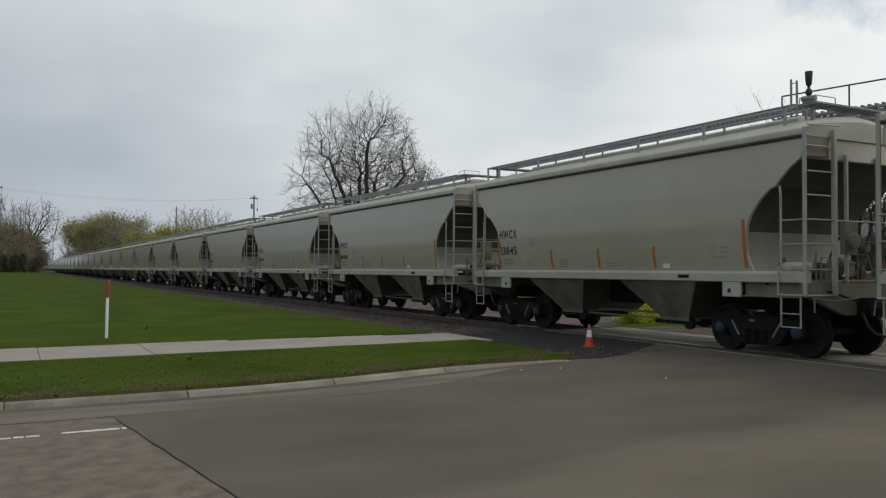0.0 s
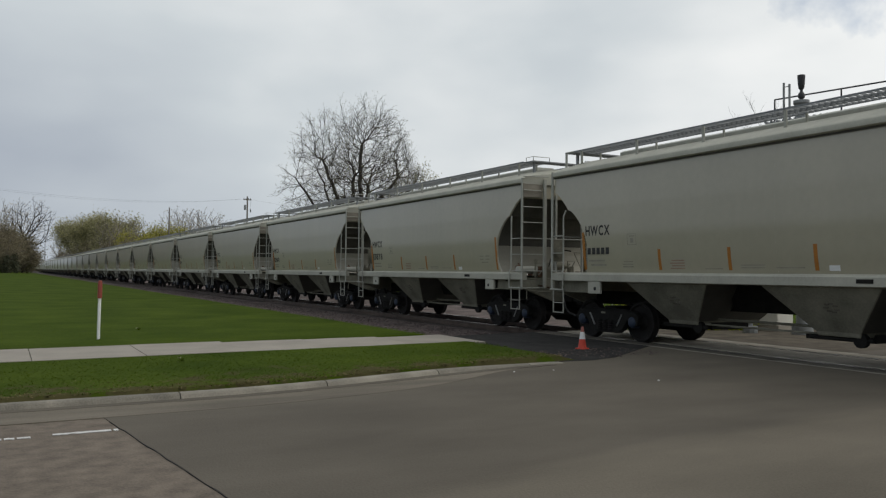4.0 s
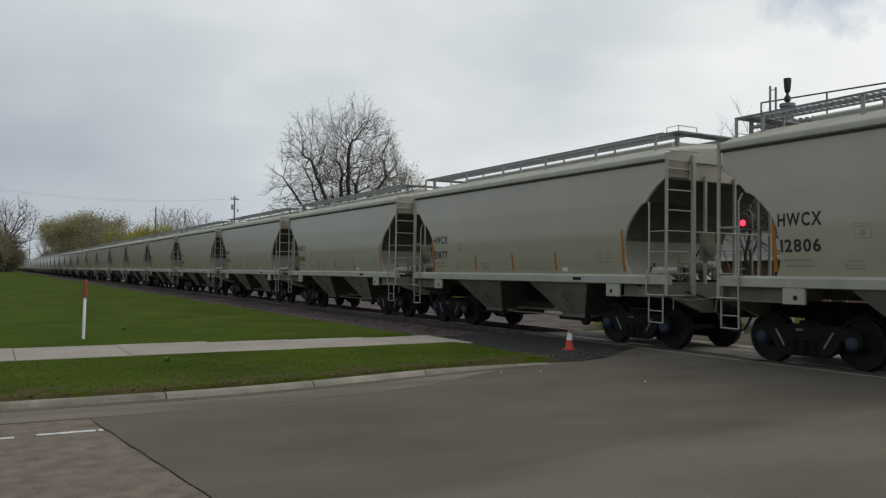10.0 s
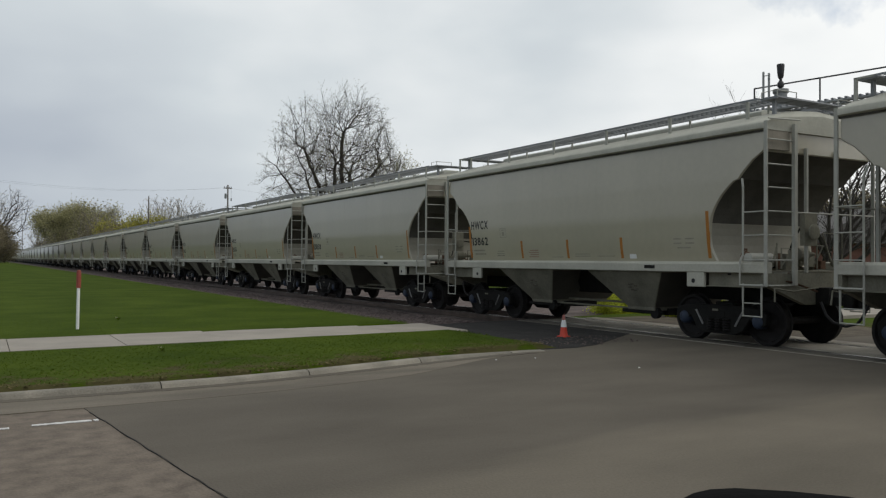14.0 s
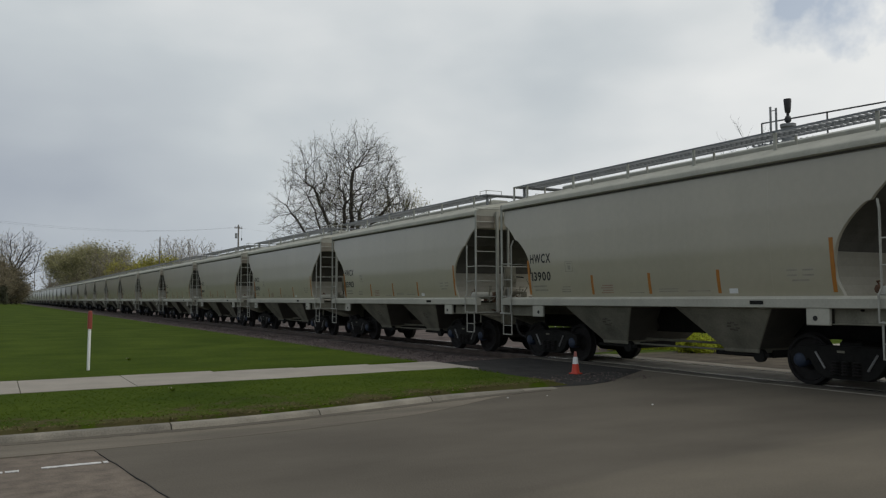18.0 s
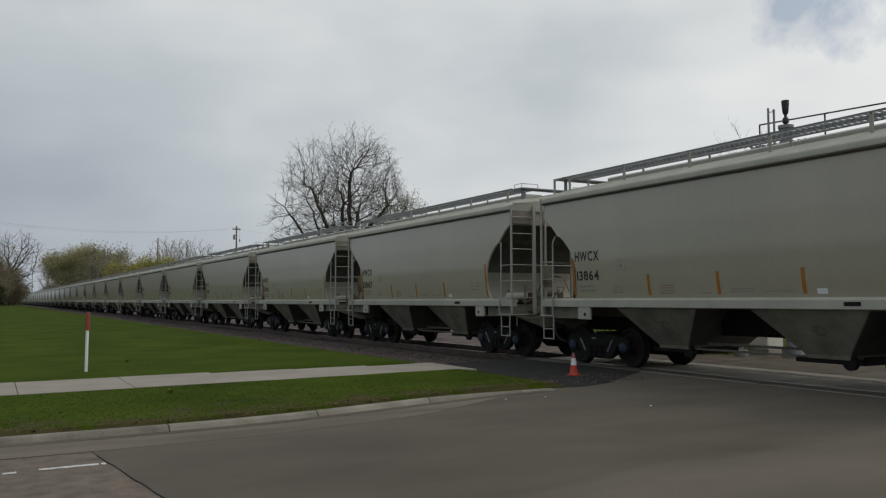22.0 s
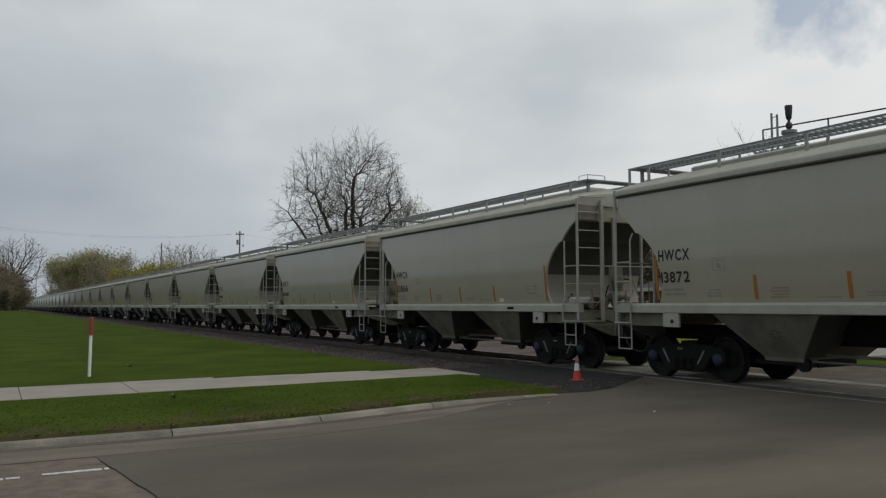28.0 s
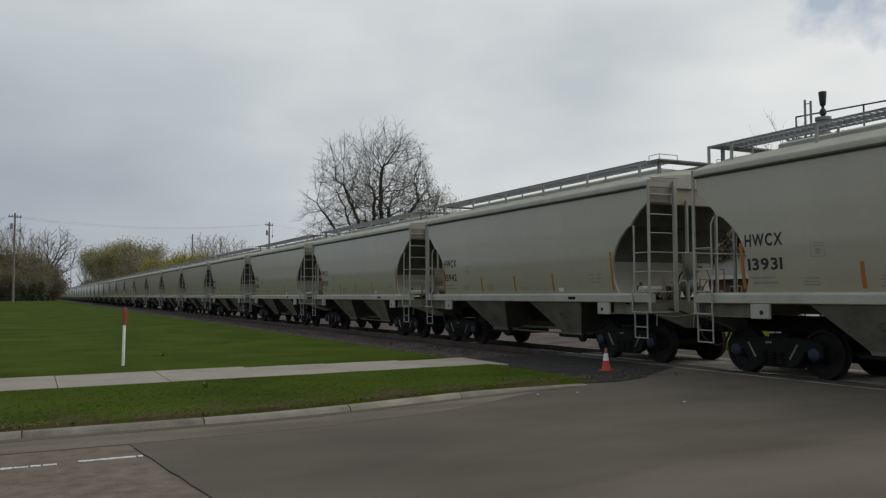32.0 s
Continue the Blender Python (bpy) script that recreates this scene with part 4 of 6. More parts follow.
def ladders(parent):
    """Corner posts with rungs on each side, and a ladder on each end."""
    for s in (-1, 1):
        for e in (-1, 1):
            c, inner = e * HALF, e * (HALF - 0.49)
            x = s * 1.60
            bm = bmesh.new()
            x0, x1 = sorted((x, x - s * 0.03))
            y0, y1 = sorted((c - e * 0.035, c + e * 0.035))
            box(bm, x0, x1, y0, y1, 1.15, 4.14)
            post = part("corner_post", bm, PAINT_TRIM, parent)
            bm = bmesh.new()
            xi = s * 1.56
            path_rod(bm, [(xi, inner + (-e) * 0.05, 3.14), (s * 1.6, inner, 2.98), (s * 1.6, inner, 1.72), (s * 1.645, inner + e * -0.03, 1.60), (s * 1.645, inner + e * -0.03, 1.17), (s * 1.645, c, 1.17)], 0.021, 6)
            rail = part("side_ladder", bm, PAINT_TRIM, parent)
            for z in (1.63, 2.08, 2.51):
                if s < 0:
                    bm = bmesh.new()
                    rod(bm, (s * 1.605, inner, z), (s * 1.605, c, z), 0.013, 6)
                    part("rung", bm, PAINT_TRIM, rail)
            bm = bmesh.new()
            path_rod(bm, [(s * 1.60, inner, 1.20), (s * 1.60, inner, 0.60), (s * 1.60, c - e * 0.08, 0.60), (s * 1.60, c - e * 0.08, 1.20)], 0.020, 6)
            rod(bm, (s * 1.60, inner, 0.84), (s * 1.60, c - e * 0.08, 0.84), 0.013, 6)
            part("stirrup_step", bm, PAINT_TRIM, rail)
    for e, s in ((-1, -1), (1, 1)):
        y = e * (HALF + 0.06)
        bm = bmesh.new()
        xa, xb = s * 1.585, s * 0.91
        x0, x1 = sorted((xb + s * 0.02, xb - s * 0.06))
        y0, y1 = sorted((y - e * 0.02, y + e * 0.05))
        box(bm, x0, x1, y0, y1, 1.17, 4.12)
        if e > 0:
            # the leading end's ladder, on the side away from the road
            for z in (1.63, 2.08, 2.51, 2.94, 3.36, 3.81):
                rod(bm, (xa, y, z), (xb, y, z), 0.014, 6)
            part("end_ladder", bm, PAINT_TRIM, parent)
            continue
        stile = part("end_ladder", bm, PAINT_TRIM, parent)
        for z, r, over, out in ((1.17, 0.016, 0.05, 0), (1.63, 0.014, 0, 0), (2.08, 0.014, 0, 0), (2.51, 0.014, 0, 0), (2.94, 0.014, 0, 0), (3.36, 0.014, 0, 0), (3.81, 0.014, 0, 0), (4.18, 0.016, 0.12, 0.05)):
            bm = bmesh.new()
            rod(bm, (xa, y, z), (xb - s * over, y + e * out, z + 0.4 * out), r, 6)
            part("rung", bm, PAINT_TRIM, stile)
    for e in (-1, 1):
        bm = bmesh.new()
        y = e * (HALF - 0.01)
        for x in (-0.45, 0.45):
            box(bm, x - 0.025, x + 0.025, y - 0.03, y + 0.03, 1.40, 3.72)
        rod(bm, (-1.58, y + e * 0.03, 2.51), (1.58, y + e * 0.03, 2.51), 0.014, 6)
        part("end_brace", bm, PAINT_TRIM, parent)
        bm = bmesh.new()
        y0, y1 = sorted((e * (HALF - 1.32), e * (HALF - 0.02)))
        box(bm, -1.40, 1.40, y0, y1, 1.40, 1.43)
        y0, y1 = sorted((e * (HALF - 0.10), e * (HALF + 0.02)))
        prism_pts = [(-1.58, 1.39), (1.58, 1.39), (1.58, 1.17), (0.5, 0.80), (-0.5, 0.80), (-1.58, 1.17)]
        vs = [[bm.verts.new((x, yy, z)) for x, z in prism_pts] for yy in (y0, y1)]
        for i in range(6):
            bm.faces.new((vs[0][i], vs[0][(i + 1) % 6], vs[1][(i + 1) % 6], vs[1][i]))
        bm.faces.new(vs[0][::-1])
        bm.faces.new(vs[1])
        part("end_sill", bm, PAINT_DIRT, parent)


def brake_gear(parent):
    """Air reservoir, cylinder, valve, hand brake and piping on the end platform nearest the rear."""
    e = -1
    y = e * (HALF - 0.62)
    bm = bmesh.new()
    lathe(bm, (-1.0, y, 1.66), (1, 0, 0), [(-0.34, 0.04), (-0.31, 0.105), (0.31, 0.105), (0.34, 0.04)], 14)
    part("air_reservoir", bm, PAINT_TRIM, parent, "dusty grey air tank", smooth=True)
    bm = bmesh.new()
    lathe(bm, (-0.1, e * (HALF - 0.35), 1.75), (1, 0, 0), [(-0.20, 0.07), (-0.18, 0.125), (0.08, 0.125), (0.12, 0.07), (0.36, 0.03)], 12)
    box(bm, -0.62, -0.38, e * (HALF - 0.42) - 0.1, e * (HALF - 0.42) + 0.1, 1.45, 1.75)
    part("brake_valve", bm, PAINT_DIRT, parent)
    bm = bmesh.new()
    path_rod(bm, [(-1.3, y, 1.47), (-0.4, y - 0.1, 1.50), (-0.35, y - 0.25, 2.0), (-0.2, y - 0.3, 2.25), (0.3, y - 0.3, 2.2)], 0.018, 5)
    path_rod(bm, [(-1.5, y + 0.3, 1.36), (-0.6, y + 0.2, 1.36), (0.2, e * HALF, 1.30)], 0.018, 5)
    part("brake_pipe", bm, STEEL_DARK, parent)
    bm = bmesh.new()
    lathe(bm, (-0.42, e * (HALF + 0.10), 2.15), (0, e, 0), [(-0.12, 0.02), (-0.02, 0.09), (0.02, 0.15), (0.05, 0.15), (0.06, 0.11)], 14)
    box(bm, -0.60, -0.24, e * (HALF + 0.02) - 0.05, e * (HALF + 0.02) + 0.05, 1.9, 2.5)
    part("hand_brake", bm, PAINT_DIRT, parent)
    # small valves, brackets, rods and pipe elbows crowded on the platform
    rnd = random.Random(44)
    for name, mat, n in (("brake_rigging", PAINT_DIRT, 16), ("brake_rigging", RUST, 9)):
        bm = bmesh.new()
        for k in range(n):
            x, yy, z = rnd.uniform(-1.35, 0.9), -HALF + rnd.uniform(0.05, 0.85), rnd.uniform(1.44, 1.62)
            h = rnd.uniform(0.12, 0.62)
            if k % 3 == 0:
                box(bm, x, x + rnd.uniform(0.06, 0.2), yy, yy + rnd.uniform(0.05, 0.16), z, z + h * 0.5)
            elif k % 3 == 1:
                path_rod(bm, [(x, yy, z), (x, yy, z + h), (x + rnd.uniform(-0.5, 0.5), yy + 0.1, z + h), (x + rnd.uniform(-0.5, 0.5), yy + 0.15, z + 0.05)], 0.016, 5)
            else:
                lathe(bm, (x, yy, z + 0.1), (1, 0, 0), [(-0.08, 0.03), (-0.06, 0.08), (0.06, 0.08), (0.1, 0.03)], 8)
        path_rod(bm, [(-1.45, -HALF + 0.1, 1.30), (-0.9, -HALF - 0.05, 1.22), (-0.3, -HALF - 0.12, 1.05)], 0.02, 5)
        tagged(part(name, bm, mat, parent, "crowded brake valves, brackets and pipes"), kind="stuff")
    for e in (-1, 1):
        bm = bmesh.new()
        y0, y1 = sorted((e * (HALF + 0.2), e * (PITCH / 2 - 0.12)))
        box(bm, -0.09, 0.09, y0, y1, 0.79, 0.96)
        y0, y1 = sorted((e * (PITCH / 2 - 0.16), e * (PITCH / 2 + 0.05)))
        box(bm, -0.17 if e < 0 else -0.03, 0.03 if e < 0 else 0.17, y0, y1, 0.73, 1.02)
        coup = part("coupler", bm, STEEL_DARK, parent, bevel=0.02)
        bm = bmesh.new()
        path_rod(bm, [(-0.35, e * (HALF + 0.22), 0.86), (-0.36, e * (HALF + 0.34), 0.62), (-0.33, e * (HALF + 0.46), 0.50), (-0.30, e * (PITCH / 2), 0.44)], 0.026, 6)
        part("air_hose", bm, RUBBER, coup)
        bm = bmesh.new()
        path_rod(bm, [(-0.25, e * (HALF + 0.1), 1.12), (-1.0, e * (HALF + 0.12), 1.06), (-1.5, e * (HALF + 0.12), 1.12), (-1.52, e * (HALF + 0.14), 0.88)], 0.016, 5)
        part("uncoupling_lever", bm, PAINT_DIRT, coup)


def truck(parent, y):
    """A two-axle truck: side frames with springs, a bolster and two wheelsets."""
    bm = bmesh.new()
    box(bm, -0.95, 0.95, -0.22, 0.22, 0.52, 0.80)
    box(bm, -1.10, 1.10, -0.16, 0.16, 0.46, 0.62)
    lathe(bm, (0, 0, 0.80), (0, 0, 1), [(0, 0.25), (0.06, 0.25)], 12)
    t = part("truck", bm, STEEL_DARK, parent, "black cast-steel truck with two axles", bevel=0.02)
    t.matrix_basis = pose(0, y, 0)
    for s in (-1, 1):
        x = s * 1.0
        bm = bmesh.new()
        # cast side frame: top chord, columns, lower chord and pedestals
        outline = [(-1.12, 0.60), (-1.02, 0.68), (-0.55, 0.74), (0.55, 0.74), (1.02, 0.68), (1.12, 0.60), (1.10, 0.40), (1.00, 0.36), (0.82, 0.40), (0.74, 0.50), (0.58, 0.26), (0.40, 0.17), (-0.40, 0.17), (-0.58, 0.26), (-0.74, 0.50), (-0.82, 0.40), (-1.00, 0.36), (-1.10, 0.40)]
        x0, x1 = sorted((x - 0.07 * s, x + 0.09 * s))
        prism(bm, outline, 0, x0, x1)
        part("side_frame", bm, STEEL_DARK, t, bevel=0.015)
        if s > 0:
            continue
        bm = bmesh.new()
        for k in (-0.2, 0.0, 0.2):
            for j in range(5):
                lathe(bm, (x + s * 0.10, k, 0.24 + 0.05 * j), (0, 0, 1), [(0, 0.07), (0.018, 0.085), (0.036, 0.07)], 8)
        tagged(part("spring", bm, WHEEL, t), kind="stuff")
        bm = bmesh.new()
        box(bm, *sorted((x + s * 0.085, x + s * 0.10)), 0.02, 0.16, 0.62, 0.66)
        part("badge", bm, PAINT_DIRT, t, "small pale cast badge")
        bm = bmesh.new()
        for k in (-1, 1):
            rod(bm, (x + s * 0.10, k * 0.58, 0.62), (x + s * 0.10, k * 0.40, 0.34), 0.02, 5)
        tagged(part("brake_strap", bm, SHINY, t, "bright worn strap"), kind="stuff")
    for k in (-0.915, 0.915):
        bm = bmesh.new()
        lathe(bm, (0, 0, 0), (1, 0, 0), [(-1.08, 0.05), (-1.05, 0.085), (-1.0, 0.075), (1.0, 0.075), (1.05, 0.085), (1.08, 0.05)], 12)
        for s in (-1, 1):
            lathe(bm, (s * 0.78, 0, 0), (s, 0, 0), [(-0.09, WHEEL_R + 0.025), (-0.06, WHEEL_R + 0.025), (-0.055, WHEEL_R), (0.06, WHEEL_R - 0.004), (0.062, 0.40), (0.02, 0.37), (0.0, 0.20), (0.05, 0.15), (0.09, 0.12)], 28)
        ws = part("wheelset", bm, WHEEL, t, "dark rolling wheels on their axle", smooth=True)
        ws.matrix_basis = pose(0, k, WHEEL_R)
    for k in (-0.915, 0.915):
        for s in (-1,):
            bm = bmesh.new()
            lathe(bm, (s * 1.0, k, WHEEL_R), (s, 0, 0), [(-0.08, 0.14), (0.06, 0.14), (0.10, 0.12), (0.125, 0.07)], 14)
            part("bearing", bm, BEARING, t, "dark blue roller bearing cap", smooth=True)
    return t


def plates(parent):
    """Reflective stripes, stickers and the small stencilled panels on the side that faces the road."""
    def patch(bm, s, y0, y1, z0, z1, out=0.006):
        # follows the curve of the side sheet
        zs = [z0 + (z1 - z0) * i / 3 for i in range(4)]
        loft(bm, [[(s * (half_width(z) + out), y0, z), (s * (half_width(z) + out), y1, z), (s * (half_width(z) - 0.01), y1, z), (s * (half_width(z) - 0.01), y0, z)] for z in zs])

    for s in (-1,):
        for u, z0, z1 in ((1.38, 1.66, 2.58), (3.86, 1.66, 2.12), (5.76, 1.66, 2.11), (7.66, 1.66, 2.11), (10.2, 1.67, 2.56)):
            y = (u - HALF) if s < 0 else -(u - HALF)
            bm = bmesh.new()
            patch(bm, s, y - 0.038, y + 0.038, z0, z1)
            part("reflective_stripe", bm, ORANGE, parent, "orange reflective stripe")
        sg = 1 if s < 0 else -1
        bm = bmesh.new()
        patch(bm, s, *sorted((sg * (3.42 - HALF), sg * (3.62 - HALF))), 1.655, 1.75)
        part("sticker", bm, STICKER, parent, "white rectangular sticker")
        bm = bmesh.new()
        for u0, u1, z0, z1 in ((9.45, 10.05, 1.86, 1.90), (9.42, 9.98, 1.76, 1.80), (8.5, 8.85, 1.72, 1.75), (8.5, 8.85, 1.78, 1.80), (8.5, 8.8, 1.84, 1.86), (5.95, 6.4, 1.68, 1.70), (4.95, 5.5, 1.70, 1.72), (4.95, 5.5, 1.75, 1.77), (4.1, 4.7, 1.70, 1.72), (2.08, 2.30, 2.04, 2.07), (1.75, 1.98, 2.04, 2.07), (2.08, 2.30, 1.95, 1.98), (1.75, 1.98, 1.95, 1.98), (1.85, 2.20, 1.86, 1.89)):
            patch(bm, s, *sorted((sg * (u0 - HALF), sg * (u1 - HALF))), z0, z1, 0.003)
        # square inspection panel drawn as a frame
        a, b, c, d = 8.35, 8.63, 2.22, 2.46
        for u0, u1, z0, z1 in ((a, b, c, c + 0.012), (a, b, d, d + 0.012), (a, a + 0.012, c, d), (b, b + 0.012, c, d), (a + 0.09, b - 0.09, c + 0.05, c + 0.15), (a + 0.05, b - 0.05, d - 0.05, d - 0.03)):
            patch(bm, s, *sorted((sg * (u0 - HALF), sg * (u1 - HALF))), z0, z1, 0.003)
        tagged(part("stencil", bm, LETTER_FAINT, parent, "small unreadable stencilled lettering"), kind="stuff")
        bm = bmesh.new()
        for k in range(4):
            patch(bm, s, *sorted((sg * (6.95 - HALF), sg * (7.36 - 0.05 * (k % 2) - HALF))), 1.685 + 0.055 * k, 1.71 + 0.055 * k, 0.003)
        tagged(part("stencil", bm, LETTER_RED, parent, "small faded red lettering"), kind="stuff")
        bm = bmesh.new()
        y0, y1 = sorted((sg * (2.75 - HALF), sg * (3.05 - HALF)))
        x0, x1 = sorted((s * 1.60, s * 1.606))
        box(bm, x0, x1, y0, y1, 1.45, 1.52)
        part("tag", bm, STEEL_DARK, parent, "small dark tag plate on the sill")


# lettering: one mesh for each character of the built-in font
GLYPH = {}


def glyph(ch):
    if ch not in GLYPH:
        cu = bpy.data.curves.new("letter", "FONT")
        cu.body, cu.size, cu.resolution_u, cu.offset = ch, 1.0, 3, 0.026
        ob = bpy.data.objects.new("letter", cu)
        me = bpy.data.meshes.new_from_object(ob)
        v = np.array([tuple(p.co) for p in me.vertices])
        GLYPH[ch] = (v, [tuple(p.vertices) for p in me.polygons])
        bpy.data.objects.remove(ob)
        bpy.data.meshes.remove(me)
    return GLYPH[ch]


def line_mesh(text, s, u_left, u_right, z0, z1):
    """A line of characters laid on the side sheet, from one distance to another along the car."""
    adv, verts, faces = 0.0, [], []
    for ch in text:
        v, f = glyph(ch)
        w = v[:, 0].max() - v[:, 0].min()
        k = len(verts)
        verts.extend([(p[0] - v[:, 0].min() + adv, p[1]) for p in v])
        faces.extend([tuple(k + i for i in q) for q in f])
        adv += w + 0.10
    adv -= 0.10
    top = max(p[1] for p in verts)
    sg = 1 if s < 0 else -1
    out = []
    for x, y in verts:
        z = z0 + (z1 - z0) * y / top
        u = u_left + (u_right - u_left) * x / adv
        out.append((s * (half_width(z) + 0.005), sg * (u - HALF), z))
    return soup("lettering", out, faces, LETTER)


def bar_mesh(s):
    bm = bmesh.new()
    sg = 1 if s < 0 else -1
    for k in range(5):
        u = 10.06 - 0.165 * k
        y0, y1 = sorted((sg * (u - HALF), sg * (u - 0.12 - HALF)))
        x = s * (half_width(2.13) + 0.005)
        bm.faces.new([bm.verts.new(p) for p in ((x, y0, 2.03), (x, y1, 2.03), (x, y1, 2.25), (x, y0, 2.25))])
    return finish("lettering", bm, LETTER)


def hopper_car():
    car = thing("hopper_car", pose(0, 0, 0), "grey two-bay covered hopper car with orange stripes", "railcar", "hopper cars of the train")
    hopper_shell(car)
    hopper_roof(car)
    running_boards(car)
    side_sill(car)
    hopper_bays(car)
    ladders(car)
    brake_gear(car)
    plates(car)
    truck(car, -(HALF - 1.50))
    truck(car, HALF - 1.50)
    marks = new("reporting_mark", line_mesh("HWCX", -1, 10.10, 9.22, 2.48, 2.71))
    marks.parent = car
    tagged(marks, "black painted reporting mark")
    return car


# running numbers in the order in which the cars pass; None where no number can be read
NUMBERS = {0: "13845", 1: "13857", 2: "13852", 3: "13861", 4: "13860", 5: "13878", 8: "13847", 9: "13849", 10: "13846", 11: "13888", 12: "13875",
           13: "13886", 14: "13877", 15: "12806", 16: "13815", 17: "13825", 18: "13835", 19: "13858", 20: "13862", 21: "13891", 24: "13898",
           25: "13913", 26: "13900", 27: "13910", 28: "13907", 29: "13901", 30: "13906", 31: "13867", 32: "13864", 33: "13851", 34: "13874",
           35: "13873", 36: "13885", 37: "13882", 40: "13866", 41: "13872", 42: "13871", 43: "13894", 44: "13916", 45: "13920", 46: "13942", 47: "13931"}


def travel(t):
    """Where the corner post of car 0 stands along the track."""
    return 9.705 + 17.9705 * t + 0.026598 * t**2 + -2.83615e-04 * t**3 + float(np.interp(t, [0, 1, 2, 3, 3.5, 5.5, 6, 7, 8, 9, 10, 11, 12, 13, 14, 14.5, 16.5, 17, 18, 19, 20, 21, 22, 23, 24, 25, 25.5, 27.5, 28, 29, 30, 31, 32], [-0.13, -0.17, -0.01, 0.29, 0.2, 0.21, 0.22, -0.08, -0.1, -0.16, -0.19, 0.12, 0.1, 0.07, 0.06, -0.23, -0.31, -0.23, 0.01, 0.05, 0.11, 0.08, 0.10, -0.25, -0.21, 0.01, 0.04, 0.12, -0.0, 0.11, 0.09, -0.18, 0.1]))


TRAIN = {}


def train():
    car = hopper_car()
    bars = bar_mesh(-1)
    cars = {-6: car}
    for i in range(-5, 49):
        cars[i] = copy_thing(car, pose(TRACK_X, 0, 0))
    for i, c in cars.items():
        c.matrix_basis = pose(TRACK_X, travel(0) - PITCH * i + HALF, 0)
        n = new("car_number", line_mesh(NUMBERS[i], -1, 10.06, 9.26, 2.03, 2.25) if i in NUMBERS else bars)
        n.parent = c
        tagged(n, "black painted car number")
        TRAIN[i] = c
    # cars far down the line stay plain: shell, roof, sills, hoppers and trucks; the farthest only shell, roof, sill and trucks
    def plain(keep):
        first = thing("hopper_car", pose(TRACK_X, 0, 0), "grey covered hopper car far down the track", "railcar", "hopper cars of the train")
        made = {car: first}
        for o in car.children_recursive:
            if o.name.split(".")[0] in keep and o.parent in made:
                d = o.copy()
                scene.collection.objects.link(d)
                d.parent = made[o.parent]
                made[o] = d
        return first

    for i0, i1, keep in ((-22, -6, ("body", "roof", "side_sill", "hopper_bay", "corner_post", "running_board", "truck", "side_frame", "wheelset")),
                         (-54, -22, ("body", "roof", "side_sill", "hopper_bay", "truck"))):
        far = plain(keep)
        for i in range(i0, i1):
            c = far if i == i0 else copy_thing(far, pose(TRACK_X, 0, 0))
            c.matrix_basis = pose(TRACK_X, travel(0) - PITCH * i + HALF, 0)
            TRAIN[i] = c


train()


# ---- crossing signal beyond the track ----
def cantilever():
    m = thing("cantilever_signal", pose(19.0, 14.7, 0, 0, 0, 11), "steel railway crossing cantilever with a railed walkway and bell", "crossing signal")
    bm = bmesh.new()
    lathe(bm, (0, 0, 0), (0, 0, 1), [(-0.3, 0.28), (0.25, 0.28), (0.26, 0.17), (6.20, 0.17), (6.24, 0.21), (6.32, 0.21)], 14)
    part("mast", bm, GALV, m, "round galvanised mast", smooth=True)
    bm = bmesh.new()
    lathe(bm, (0, 0, 6.32), (0, 0, 1), [(0, 0.05), (0.05, 0.05), (0.08, 0.085), (0.15, 0.095), (0.21, 0.07), (0.24, 0.04), (0.30, 0.04), (0.34, 0.075), (0.46, 0.09), (0.66, 0.105), (0.70, 0.10)], 14)
    part("bell", bm, DARK_METAL, m, "dark crossing bell on the mast top", smooth=True)
    bm = bmesh.new()
    for x in (-0.40, 0.10):
        for z in (5.72, 5.42):
            rod(bm, (x, 0.8, z), (x, -9.5, z), 0.045, 8)
    for k in range(12):
        y = 0.6 - 0.88 * k
        rod(bm, (-0.40, y, 5.42), (-0.40, y - 0.88, 5.72), 0.02, 5)
        rod(bm, (0.10, y, 5.42), (0.10, y - 0.88, 5.72), 0.02, 5)
        rod(bm, (-0.40, y, 5.72), (0.10, y, 5.72), 0.02, 5)
    part("arm", bm, GALV, m, "galvanised truss arm over the road")
    bm = bmesh.new()
    for k in range(60):
        y = 0.8 - 0.17 * k
        box(bm, -0.45, 0.16, y - 0.03, y + 0.03, 5.76, 5.80)
    part("walkway", bm, GRATE, m)
    bm = bmesh.new()
    for x in (0.16,):
        rod(bm, (x, 0.85, 6.50), (x, -9.5, 6.50), 0.022, 6)
        for k in range(6):
            rod(bm, (x, 0.85 - 1.85 * k, 5.76), (x, 0.85 - 1.85 * k, 6.50), 0.022, 6)
    part("railing", bm, DARK_METAL, m, "dark pipe railing")
    bm = bmesh.new()
    for y in (0.34, 0.18):
        rod(bm, (-0.3, y, 5.3), (-0.3, y, 6.82 - (0.06 if y < 0.3 else 0)), 0.03, 6)
    for k in range(5):
        rod(bm, (-0.3, 0.18, 5.5 + 0.3 * k), (-0.3, 0.34, 5.5 + 0.3 * k), 0.012, 5)
    part("ladder", bm, GALV, m)


cantilever()


